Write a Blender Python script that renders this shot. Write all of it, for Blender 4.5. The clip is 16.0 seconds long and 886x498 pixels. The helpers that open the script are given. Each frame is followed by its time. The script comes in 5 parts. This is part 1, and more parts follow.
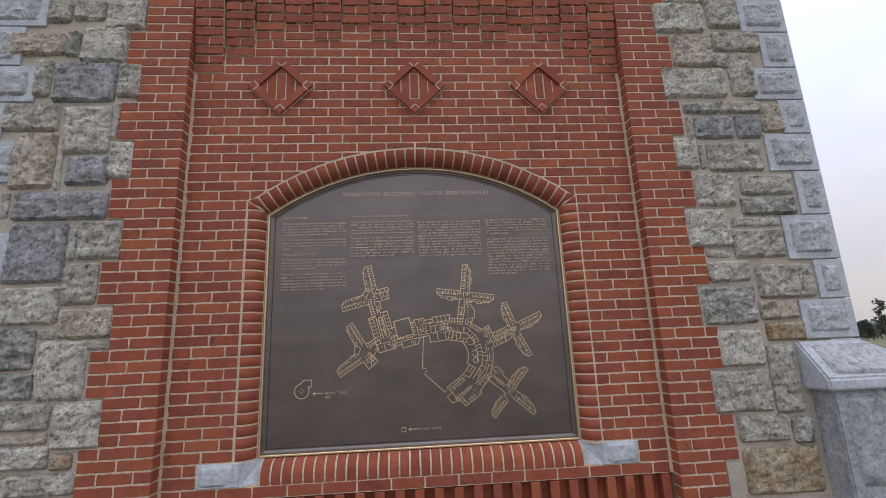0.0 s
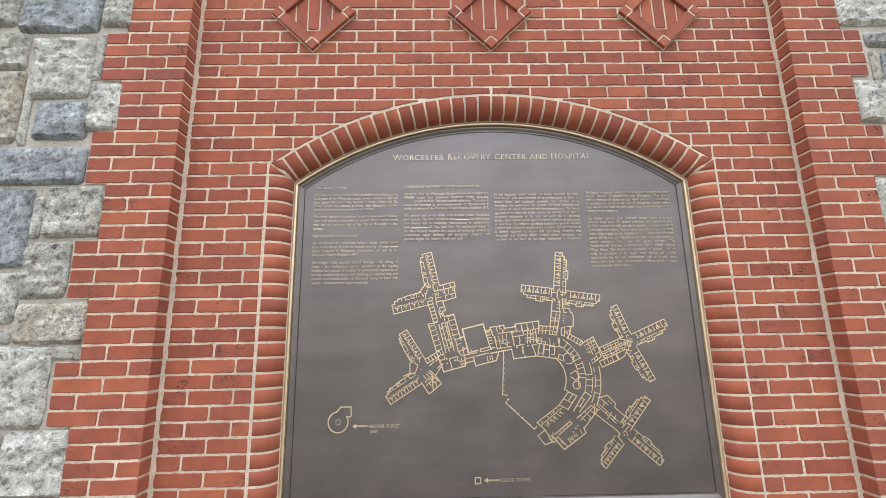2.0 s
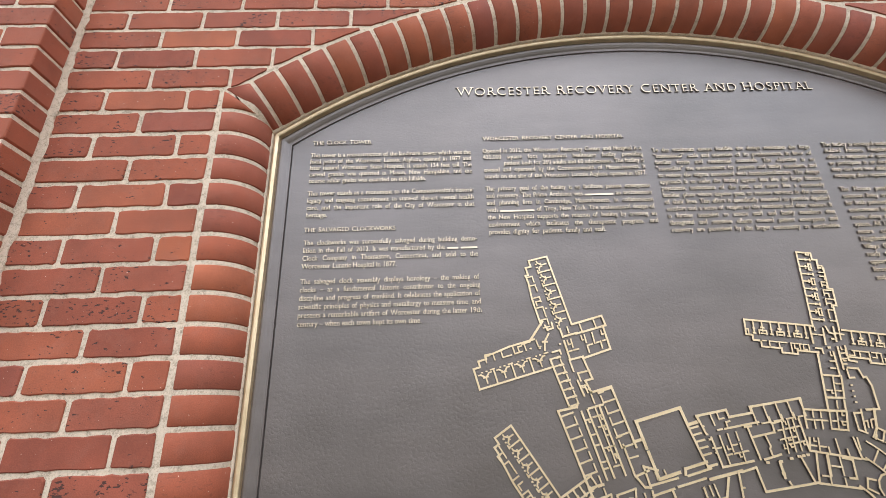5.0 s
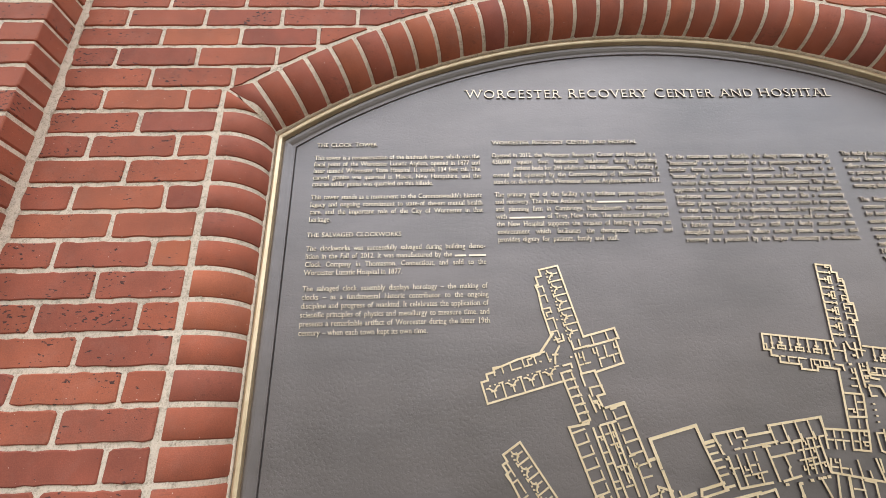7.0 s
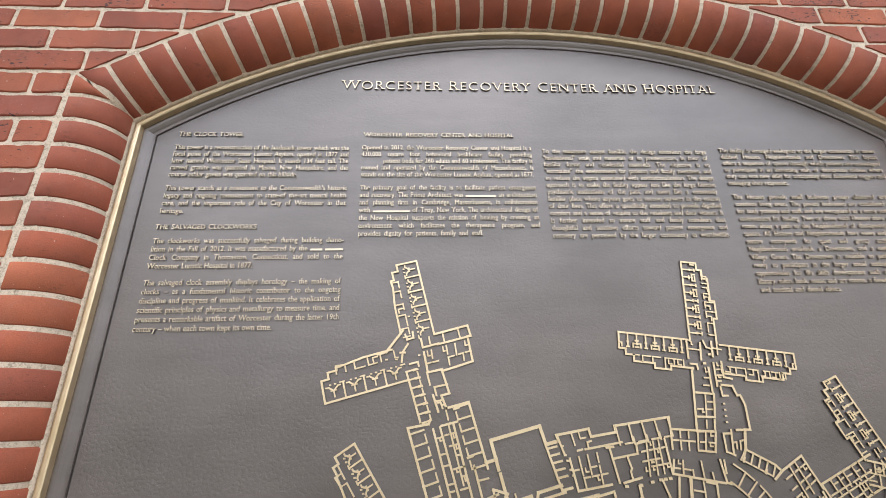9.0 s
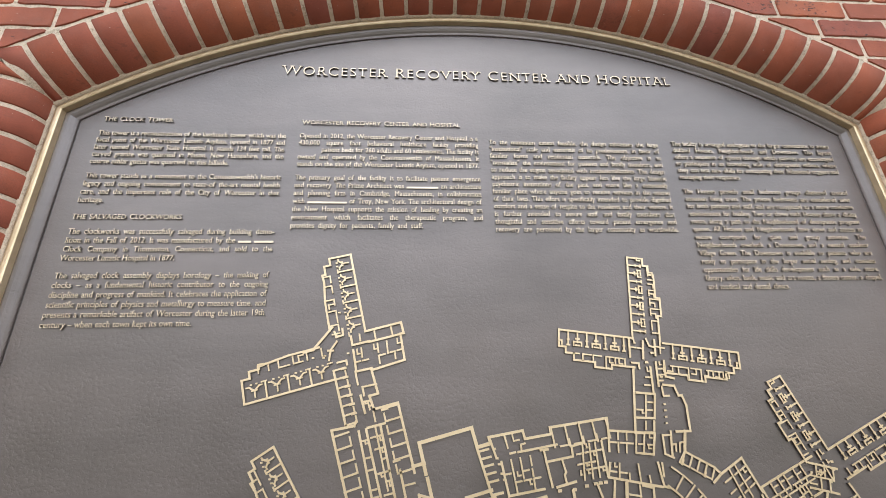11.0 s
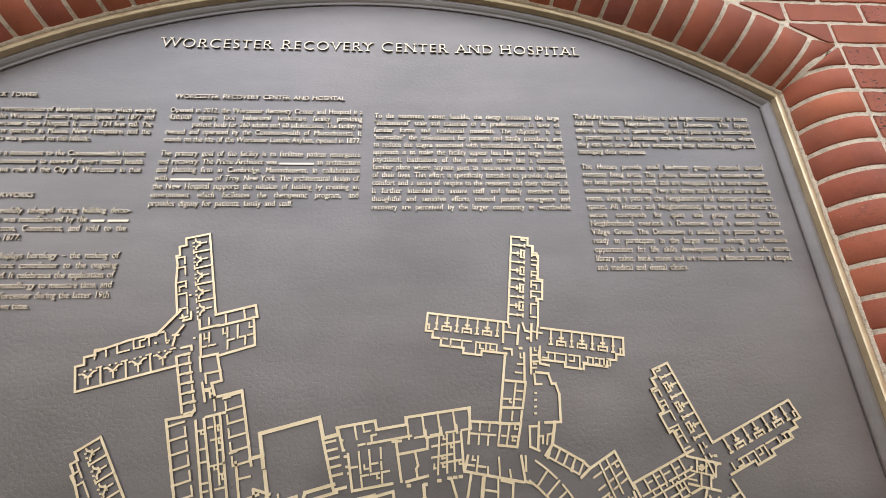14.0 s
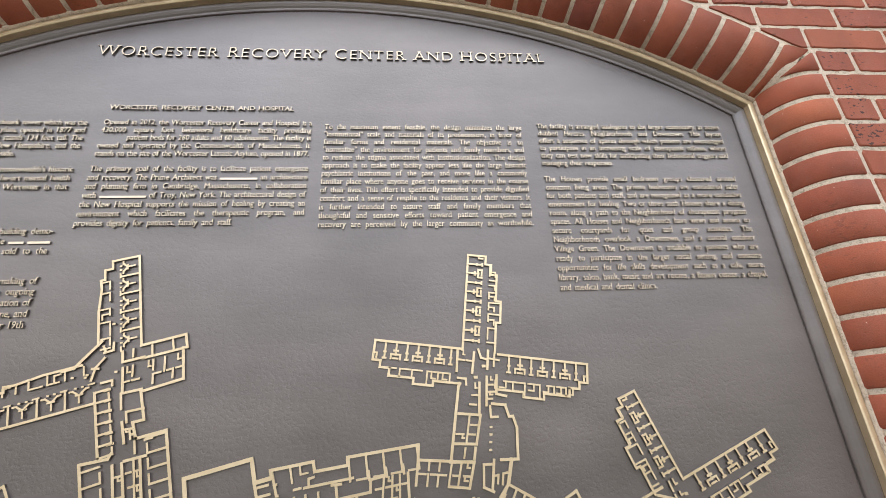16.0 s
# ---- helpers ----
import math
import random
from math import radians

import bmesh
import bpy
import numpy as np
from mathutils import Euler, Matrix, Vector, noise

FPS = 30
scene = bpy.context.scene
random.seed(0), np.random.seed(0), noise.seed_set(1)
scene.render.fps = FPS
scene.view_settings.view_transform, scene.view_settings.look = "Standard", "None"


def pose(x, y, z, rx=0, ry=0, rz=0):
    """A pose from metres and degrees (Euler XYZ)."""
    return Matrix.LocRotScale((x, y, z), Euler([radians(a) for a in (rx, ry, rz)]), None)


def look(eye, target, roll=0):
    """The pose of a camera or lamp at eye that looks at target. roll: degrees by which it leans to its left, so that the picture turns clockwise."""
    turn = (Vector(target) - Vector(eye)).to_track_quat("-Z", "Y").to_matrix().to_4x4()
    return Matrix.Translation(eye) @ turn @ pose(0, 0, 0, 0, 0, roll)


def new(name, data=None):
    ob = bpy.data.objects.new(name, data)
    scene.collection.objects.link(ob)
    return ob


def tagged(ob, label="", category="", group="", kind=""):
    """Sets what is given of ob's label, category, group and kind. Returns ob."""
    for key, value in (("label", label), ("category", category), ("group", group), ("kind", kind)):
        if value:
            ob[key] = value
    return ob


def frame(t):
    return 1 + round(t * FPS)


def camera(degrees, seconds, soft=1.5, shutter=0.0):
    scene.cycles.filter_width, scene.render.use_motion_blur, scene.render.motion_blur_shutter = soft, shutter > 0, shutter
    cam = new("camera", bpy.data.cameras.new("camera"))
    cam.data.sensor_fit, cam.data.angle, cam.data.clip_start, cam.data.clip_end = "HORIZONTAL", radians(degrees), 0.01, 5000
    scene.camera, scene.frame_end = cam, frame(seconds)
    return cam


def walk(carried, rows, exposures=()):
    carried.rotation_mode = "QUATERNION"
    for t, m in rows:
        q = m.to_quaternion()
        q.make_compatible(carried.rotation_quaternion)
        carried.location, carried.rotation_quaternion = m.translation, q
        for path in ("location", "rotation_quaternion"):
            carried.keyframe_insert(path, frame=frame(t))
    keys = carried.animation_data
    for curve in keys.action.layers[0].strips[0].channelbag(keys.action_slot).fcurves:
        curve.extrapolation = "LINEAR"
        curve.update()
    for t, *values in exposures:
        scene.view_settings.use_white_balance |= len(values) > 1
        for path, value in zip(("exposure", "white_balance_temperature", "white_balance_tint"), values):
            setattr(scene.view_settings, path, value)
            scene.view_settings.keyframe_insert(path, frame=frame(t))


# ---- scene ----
cam = camera(90.0, 16.0, soft=0.7)
PATH = [
    (0, (-0.049, -3.009, 1.631), (0.091, -1.06, 2.056), -2.4),
    (0.5, (-0.1, -2.916, 1.645), (0.016, -0.965, 2.07), -1.9),
    (1, (-0.141, -2.713, 1.676), (-0.104, -0.758, 2.095), -1.2),
    (1.5, (-0.199, -2.461, 1.705), (-0.17, -0.505, 2.118), -0.5),
    (2, (-0.311, -2.194, 1.736), (-0.276, -0.238, 2.15), -0.98),
    (2.5, (-0.416, -1.914, 1.709), (-0.383, 0.034, 2.163), -1.38),
    (3, (-0.505, -1.625, 1.721), (-0.465, 0.31, 2.225), -1.88),
    (3.5, (-0.587, -1.402, 1.742), (-0.533, 0.518, 2.301), -2.6),
    (4, (-0.613, -1.218, 1.755), (-0.541, 0.658, 2.445), -2.8),
    (4.2, (-0.608, -1.158, 1.767), (-0.545, 0.712, 2.475), -2.5),
    (6.3, (-0.636, -0.982, 1.848), (-0.58, 0.878, 2.582), -2.0),
    (6.5, (-0.634, -0.988, 1.847), (-0.583, 0.872, 2.581), -1.7),
    (7, (-0.633, -0.995, 1.84), (-0.576, 0.864, 2.574), -1.6),
    (7.5, (-0.606, -0.986, 1.83), (-0.543, 0.873, 2.565), -1.7),
    (8, (-0.531, -0.977, 1.83), (-0.448, 0.881, 2.566), -1.9),
    (8.5, (-0.422, -0.967, 1.833), (-0.324, 0.889, 2.571), -2.0),
    (9, (-0.326, -0.965, 1.829), (-0.215, 0.89, 2.57), -1.7),
    (9.5, (-0.294, -0.951, 1.824), (-0.164, 0.903, 2.564), -1.5),
    (10, (-0.275, -0.941, 1.831), (-0.125, 0.913, 2.566), -1.7),
    (10.2, (-0.25, -0.935, 1.833), (-0.093, 0.92, 2.563), -1.8),
    (12.3, (-0.161, -0.923, 1.821), (-0.041, 0.932, 2.56), -1.6),
    (12.5, (-0.138, -0.926, 1.817), (-0.029, 0.93, 2.553), -1.5),
    (13, (-0.104, -0.914, 1.815), (0.0, 0.948, 2.537), -1.3),
    (13.5, (-0.028, -0.892, 1.808), (0.089, 0.972, 2.527), -1.6),
    (14, (0.094, -0.87, 1.814), (0.214, 0.993, 2.532), -1.6),
    (14.5, (0.156, -0.856, 1.812), (0.276, 1.008, 2.534), -1.5),
    (15, (0.161, -0.84, 1.825), (0.278, 1.021, 2.554), -1.4),
    (15.5, (0.165, -0.829, 1.839), (0.288, 1.026, 2.58), -1.8),
    (16, (0.182, -0.823, 1.858), (0.329, 1.026, 2.606), -2.5),
]
walk(cam, [(t, look(eye, target, roll)) for t, eye, target, roll in PATH],
     exposures=[(0.0, -0.77, 6800, 16), (0.5, -0.78, 6800, 17), (1.0, -0.67, 6750, 16), (1.5, -0.06, 6700, 12), (2.0, 0.36, 6640, 9),
                (3.0, 0.43, 6640, 9), (4.0, 0.39, 6640, 9), (7.0, 0.36, 6680, 8), (16.0, 0.32, 6660, 8)])

# ---- world and light: a bright overcast sky ----
SUN_EL, SUN_AZ = radians(58), radians(200)
world = bpy.data.worlds.new("overcast_sky")
scene.world = world
world.use_nodes = True
wn, wl = world.node_tree.nodes, world.node_tree.links
bg = wn["Background"]
sky = wn.new("ShaderNodeTexSky")
sky.sky_type, sky.sun_disc = "NISHITA", False
sky.sun_elevation, sky.sun_rotation = SUN_EL, SUN_AZ
sky.air_density, sky.dust_density, sky.ozone_density = 1.0, 4.0, 1.0
grey = wn.new("ShaderNodeHueSaturation")
grey.inputs["Saturation"].default_value = 0.22
wl.new(sky.outputs[0], grey.inputs["Color"])
wcoord = wn.new("ShaderNodeTexCoord")
wmap = wn.new("ShaderNodeMapping")
wmap.inputs["Scale"].default_value = (1.0, 1.0, 2.5)
wl.new(wcoord.outputs["Generated"], wmap.inputs["Vector"])
cloud = wn.new("ShaderNodeTexNoise")
cloud.inputs["Scale"].default_value, cloud.inputs["Detail"].default_value = 2.2, 5.0
wl.new(wmap.outputs[0], cloud.inputs["Vector"])
cramp = wn.new("ShaderNodeValToRGB")
cramp.color_ramp.elements[0].position, cramp.color_ramp.elements[0].color = 0.35, (0.8, 0.87, 0.99, 1)
cramp.color_ramp.elements[1].position, cramp.color_ramp.elements[1].color = 0.65, (0.97, 0.99, 1.0, 1)
wl.new(cloud.outputs["Fac"], cramp.inputs[0])
# cloud cover, brighter overhead than at the horizon
split = wn.new("ShaderNodeSeparateXYZ")
wl.new(wcoord.outputs["Generated"], split.inputs[0])
cover = wn.new("ShaderNodeMapRange")
cover.inputs["From Min"].default_value, cover.inputs["From Max"].default_value = 0.0, 1.0
cover.inputs["To Min"].default_value, cover.inputs["To Max"].default_value = 9.5, 28.5
wl.new(split.outputs["Z"], cover.inputs["Value"])
wmul = wn.new("ShaderNodeMixRGB")
wmul.blend_type, wmul.inputs[0].default_value = "MULTIPLY", 1.0
wl.new(cramp.outputs[0], wmul.inputs[1])
wl.new(cover.outputs[0], wmul.inputs[2])
wmix = wn.new("ShaderNodeMixRGB")
wmix.inputs[0].default_value = 0.88
wl.new(grey.outputs[0], wmix.inputs[1])
haze = wn.new("ShaderNodeValToRGB")
haze.color_ramp.elements[0].position, haze.color_ramp.elements[0].color = 0.05, (1.0, 0.955, 0.91, 1)
haze.color_ramp.elements[1].position, haze.color_ramp.elements[1].color = 0.45, (0.89, 0.967, 1.06, 1)
wl.new(split.outputs["Z"], haze.inputs[0])
wtint = wn.new("ShaderNodeMixRGB")
wtint.blend_type, wtint.inputs[0].default_value = "MULTIPLY", 1.0
wl.new(wmul.outputs[0], wtint.inputs[1])
wl.new(haze.outputs[0], wtint.inputs[2])
wl.new(wtint.outputs[0], wmix.inputs[2])
wl.new(wmix.outputs[0], bg.inputs["Color"])
bg.inputs["Strength"].default_value = 0.13

sun = new("sun", bpy.data.lights.new("sun", "SUN"))
sun.data.energy, sun.data.angle, sun.data.color = 0.5, radians(50), (1.0, 0.97, 0.93)
sun.matrix_world = look((1.5, -4.0, 11.0), (0, 0, 0))


# ---- materials ----
def material(name, rough=0.8, metal=0.0):
    m = bpy.data.materials.new(name)
    m.use_nodes = True
    n = m.node_tree.nodes
    b = n["Principled BSDF"]
    b.inputs["Roughness"].default_value, b.inputs["Metallic"].default_value = rough, metal
    return m, n, m.node_tree.links, b


def noise_node(n, l, vec, scale, detail=4.0, rough=0.6):
    t = n.new("ShaderNodeTexNoise")
    t.inputs["Scale"].default_value, t.inputs["Detail"].default_value = scale, detail
    t.inputs["Roughness"].default_value = rough
    l.new(vec, t.inputs["Vector"])
    return t.outputs["Fac"]


def ramp(n, l, fac, *stops):
    r = n.new("ShaderNodeValToRGB")
    while len(r.color_ramp.elements) < len(stops):
        r.color_ramp.elements.new(0.5)
    for e, (p, c) in zip(r.color_ramp.elements, stops):
        e.position, e.color = p, (*c, 1)
    l.new(fac, r.inputs[0])
    return r.outputs[0]


def mix(n, l, mode, fac, a, b):
    x = n.new("ShaderNodeMixRGB")
    x.blend_type = mode
    for s, v in zip(x.inputs, (fac, a, b)):
        if isinstance(v, (int, float)):
            s.default_value = v
        elif isinstance(v, tuple):
            s.default_value = (*v, 1)
        else:
            l.new(v, s)
    return x.outputs[0]


def bump(n, l, bsdf, height, strength, dist):
    b = n.new("ShaderNodeBump")
    b.inputs["Strength"].default_value, b.inputs["Distance"].default_value = strength, dist
    l.new(height, b.inputs["Height"])
    l.new(b.outputs[0], bsdf.inputs["Normal"])


def position(n):
    return n.new("ShaderNodeNewGeometry").outputs["Position"]


def own_random(n, l):
    """A number of its own for each piece, whether an object or an island of a joined mesh."""
    add = n.new("ShaderNodeMath")
    add.operation = "ADD"
    l.new(n.new("ShaderNodeObjectInfo").outputs["Random"], add.inputs[0])
    l.new(n.new("ShaderNodeNewGeometry").outputs["Random Per Island"], add.inputs[1])
    f = n.new("ShaderNodeMath")
    f.operation = "FRACT"
    l.new(add.outputs[0], f.inputs[0])
    return f.outputs[0]


def brick_material(name, pits=1.0):
    m, n, l, b = material(name, 0.86)
    p = position(n)
    own = own_random(n, l)
    col = ramp(n, l, own, (0.0, (0.22, 0.051, 0.027)), (0.3, (0.288, 0.07, 0.032)),
               (0.6, (0.252, 0.061, 0.033)), (0.82, (0.322, 0.086, 0.038)), (1.0, (0.222, 0.053, 0.033)))
    cloudy = ramp(n, l, noise_node(n, l, p, 9.0, 3), (0.3, (0.8, 0.8, 0.8)), (0.7, (1.18, 1.15, 1.12)))
    col = mix(n, l, "MULTIPLY", 1.0, col, cloudy)
    bloom = ramp(n, l, noise_node(n, l, p, 21.0, 5, 0.7), (0.5, (0, 0, 0)), (0.75, (0.22, 0.22, 0.22)))
    col = mix(n, l, "MIX", bloom, col, (0.28, 0.13, 0.095))
    grain = noise_node(n, l, p, 420.0, 3, 0.7)
    col = mix(n, l, "MULTIPLY", 0.5, col, ramp(n, l, grain, (0.3, (0.68, 0.68, 0.68)), (0.7, (1.25, 1.25, 1.25))))
    warp = n.new("ShaderNodeMapping")
    warp.inputs["Scale"].default_value = (0.5, 0.5, 1.15)
    l.new(p, warp.inputs["Vector"])
    pit = noise_node(n, l, warp.outputs[0], 165.0, 3, 0.55)
    where = noise_node(n, l, p, 13.0, 2, 0.5)
    both = n.new("ShaderNodeMath")
    both.operation = "MULTIPLY_ADD"
    l.new(where, both.inputs[0])
    both.inputs[1].default_value = 0.42
    l.new(pit, both.inputs[2])
    # some bricks are pitted far more than others
    lot = n.new("ShaderNodeMath")
    lot.operation = "PINGPONG"
    l.new(own, lot.inputs[0])
    lot.inputs[1].default_value = 0.085
    some = n.new("ShaderNodeMath")
    some.operation = "ADD"
    l.new(both.outputs[0], some.inputs[0])
    l.new(lot.outputs[0], some.inputs[1])
    hole = ramp(n, l, some.outputs[0], (0.92, (0, 0, 0)), (0.945, (pits, pits, pits)))
    col = mix(n, l, "MIX", hole, col, (0.055, 0.018, 0.012))
    fleck = ramp(n, l, noise_node(n, l, p, 260.0, 1), (0.79, (0, 0, 0)), (0.81, (1, 1, 1)))
    col = mix(n, l, "MIX", fleck, col, (0.62, 0.5, 0.4))
    l.new(col, b.inputs["Base Color"])
    deep = mix(n, l, "SUBTRACT", 1.0, grain, hole)
    bump(n, l, b, deep, 0.5, 0.0016)
    return m


def mortar_material(name, tone):
    m, n, l, b = material(name, 0.95)
    p = position(n)
    big = ramp(n, l, noise_node(n, l, p, 4.0, 4), (0.3, tuple(v * 0.82 for v in tone)), (0.7, tuple(v * 1.1 for v in tone)))
    sand = mix(n, l, "MIX", 0.45, noise_node(n, l, p, 330.0, 3, 0.75), noise_node(n, l, p, 75.0, 4, 0.6))
    col = mix(n, l, "MULTIPLY", 0.85, big, ramp(n, l, sand, (0.36, (0.42, 0.4, 0.37)), (0.5, (1.0, 1.0, 1.0)), (0.64, (1.15, 1.15, 1.15))))
    l.new(col, b.inputs["Base Color"])
    bump(n, l, b, mix(n, l, "MIX", 0.4, sand, noise_node(n, l, p, 90.0, 3, 0.6)), 0.8, 0.004)
    return m


def granite_material(name, light, mid, dark, rust=0.0, relief=0.022, grain=0.85):
    m, n, l, b = material(name, 0.9)
    p = position(n)
    coarse = noise_node(n, l, p, 11.0, 6, 0.65)
    col = ramp(n, l, coarse, (0.3, dark), (0.5, mid), (0.72, light))
    speck = noise_node(n, l, p, 210.0, 2, 0.7)
    col = mix(n, l, "MULTIPLY", grain, col, ramp(n, l, speck, (0.34, (0.28, 0.29, 0.31)), (0.46, (0.95, 0.95, 0.95)), (0.66, (1.5, 1.48, 1.44))))
    if rust:
        stain = ramp(n, l, noise_node(n, l, p, 7.0, 4, 0.6), (0.45, (0, 0, 0)), (0.68, (rust, rust, rust)))
        col = mix(n, l, "MIX", stain, col, (0.34, 0.2, 0.085))
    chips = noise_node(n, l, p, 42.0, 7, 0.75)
    # crevice shade put into the colour: low spots of the chip relief darkened
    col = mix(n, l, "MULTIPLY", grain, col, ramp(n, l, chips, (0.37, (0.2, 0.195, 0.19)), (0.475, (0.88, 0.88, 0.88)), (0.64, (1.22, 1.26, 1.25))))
    hgt = mix(n, l, "MIX", 0.3, mix(n, l, "MIX", 0.6, coarse, chips), speck)
    l.new(col, b.inputs["Base Color"])
    bump(n, l, b, hgt, 1.0, relief)
    return m


BRICK = brick_material("red_brick")
BRICK_SMOOTH = brick_material("smooth_red_brick", 0.25)
MORTAR = mortar_material("buff_mortar", (0.562, 0.444, 0.34))
STONE_MORTAR = mortar_material("grey_mortar", (0.45, 0.4, 0.335))
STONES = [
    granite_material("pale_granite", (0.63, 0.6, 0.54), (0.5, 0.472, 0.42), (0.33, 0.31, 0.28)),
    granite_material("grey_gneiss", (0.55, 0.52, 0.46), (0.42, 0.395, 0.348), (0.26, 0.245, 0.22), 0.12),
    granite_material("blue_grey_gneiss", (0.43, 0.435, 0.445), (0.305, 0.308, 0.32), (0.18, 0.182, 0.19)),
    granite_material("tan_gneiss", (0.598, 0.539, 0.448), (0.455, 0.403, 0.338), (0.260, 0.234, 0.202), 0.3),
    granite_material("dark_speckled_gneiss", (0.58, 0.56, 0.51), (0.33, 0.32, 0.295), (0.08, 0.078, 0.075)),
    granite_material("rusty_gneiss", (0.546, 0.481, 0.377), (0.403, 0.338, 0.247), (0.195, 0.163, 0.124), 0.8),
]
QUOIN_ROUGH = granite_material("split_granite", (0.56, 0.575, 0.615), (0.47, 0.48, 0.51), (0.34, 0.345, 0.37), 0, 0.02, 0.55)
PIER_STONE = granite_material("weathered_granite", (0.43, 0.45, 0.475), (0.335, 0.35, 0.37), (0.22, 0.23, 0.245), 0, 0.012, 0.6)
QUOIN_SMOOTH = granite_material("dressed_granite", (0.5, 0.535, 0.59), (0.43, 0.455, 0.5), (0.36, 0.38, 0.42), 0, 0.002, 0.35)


def bronze_material():
    m, n, l, b = material("patinated_bronze", 0.42, 0.75)
    p = position(n)
    col = ramp(n, l, noise_node(n, l, p, 3.0, 4), (0.3, (0.12, 0.098, 0.089)), (0.7, (0.161, 0.133, 0.1228)))
    # faint wiped streaks
    wipe = n.new("ShaderNodeMapping")
    wipe.inputs["Scale"].default_value = (0.8, 1.0, 3.2)
    l.new(p, wipe.inputs["Vector"])
    streak = noise_node(n, l, wipe.outputs[0], 2.6, 5, 0.6)
    col = mix(n, l, "MULTIPLY", 1.0, col, ramp(n, l, streak, (0.35, (0.86, 0.87, 0.88)), (0.65, (1.1, 1.1, 1.12))))
    l.new(col, b.inputs["Base Color"])
    flat = n.new("ShaderNodeMapping")
    flat.inputs["Scale"].default_value = (0.95, 1.0, 1.05)
    l.new(p, flat.inputs["Vector"])
    wrinkle = ramp(n, l, noise_node(n, l, flat.outputs[0], 130.0, 4, 0.6), (0.4, (0, 0, 0)), (0.5, (0.75, 0.75, 0.75)), (0.68, (1, 1, 1)))
    patch = ramp(n, l, noise_node(n, l, p, 3.4, 4, 0.6), (0.38, (0.25, 0.25, 0.25)), (0.66, (0.65, 0.65, 0.65)))
    fine = mix(n, l, "MIX", patch, noise_node(n, l, p, 170.0, 4, 0.65), wrinkle)
    l.new(ramp(n, l, noise_node(n, l, p, 6.0, 5), (0.3, (0.3, 0.3, 0.3)), (0.7, (0.46, 0.46, 0.46))), b.inputs["Roughness"])
    # clear lacquer
    b.inputs["Coat Weight"].default_value, b.inputs["Coat Roughness"].default_value = 0.5, 0.3
    bump(n, l, b, fine, 0.3, 0.0015)
    return m


def gold_material(name, low, high):
    m, n, l, b = material(name, 0.42, 0.85)
    p = position(n)
    col = ramp(n, l, noise_node(n, l, p, 25.0, 4), (0.3, low), (0.7, high))
    l.new(col, b.inputs["Base Color"])
    bump(n, l, b, noise_node(n, l, p, 300.0, 3), 0.2, 0.0006)
    return m


BRONZE = bronze_material()
GOLD = gold_material("brushed_bronze", (0.6, 0.452, 0.28), (0.735, 0.578, 0.388))
LETTER = gold_material("worn_bronze_lettering", (0.56, 0.442, 0.322), (0.69, 0.56, 0.425))


# ---- building helpers ----
def thing(name, label, category, kind="", group="", at=(0, 0, 0)):
    e = new(name)
    e.location = at
    return tagged(e, label, category, group, kind)


def part(name, bm, mats, parent=None, label=""):
    """Links a bmesh as one mesh object under a thing or a part."""
    me = bpy.data.meshes.new(name)
    bmesh.ops.recalc_face_normals(bm, faces=bm.faces[:])
    bm.to_mesh(me)
    bm.free()
    return piece(name, me, mats, parent, label)


def piece(name, me, mats, parent=None, label=""):
    if not me.materials:
        for m in mats if isinstance(mats, (list, tuple)) else [mats]:
            me.materials.append(m)
    ob = new(name, me)
    if parent:
        ob.parent = parent
    if label:
        ob["label"] = label
    return ob


def box(bm, x0, x1, y0, y1, z0, z1):
    v = [bm.verts.new((x, y, z)) for x in (x0, x1) for y in (y0, y1) for z in (z0, z1)]
    for q in ((0, 1, 3, 2), (4, 6, 7, 5), (0, 4, 5, 1), (2, 3, 7, 6), (0, 2, 6, 4), (1, 5, 7, 3)):
        bm.faces.new([v[i] for i in q])


def prism(bm, pts, y0, y1, bevel):
    """A prism on an outline in x and z, its front at y0 with a bevelled edge, its open back at y1."""
    cx, cz = sum(p[0] for p in pts) / len(pts), sum(p[1] for p in pts) / len(pts)
    hx = max(abs(p[0] - cx) for p in pts)
    hz = max(abs(p[1] - cz) for p in pts)
    kx, kz = 1 - bevel / max(hx, bevel * 2), 1 - bevel / max(hz, bevel * 2)
    front = [bm.verts.new((cx + (x - cx) * kx, y0, cz + (z - cz) * kz)) for x, z in pts]
    edge = [bm.verts.new((x, y0 + bevel, z)) for x, z in pts]
    back = [bm.verts.new((x, y1, z)) for x, z in pts]
    bm.faces.new(front)
    for i in range(len(pts)):
        j = (i + 1) % len(pts)
        bm.faces.new((front[i], front[j], edge[j], edge[i]))
        bm.faces.new((edge[i], edge[j], back[j], back[i]))


rng = random.Random(7)
C, Z0 = 0.068, 1.003            # height of a brick course, bottom of course 0
BM, JOINT = 0.2032, 0.0105      # length of a brick with its joint, width of a joint
FIELD, FRONT = -0.105, -0.184    # faces of the recessed brickwork and of the pilasters
XL, XR = -1.555, 1.543          # inner edges of the pilasters
XC, HALF = -0.0115, 1.0175        # middle of the opening and half its width
RIN, ROUT, CZ = 1.713, 1.823, 1.174  # arch over the plaque
ENDA = math.asin(HALF / RIN)
ARCH = {-1: -0.620, 1: 0.622}     # angles at which the arch's bricks end


def course(k):
    return Z0 + k * C


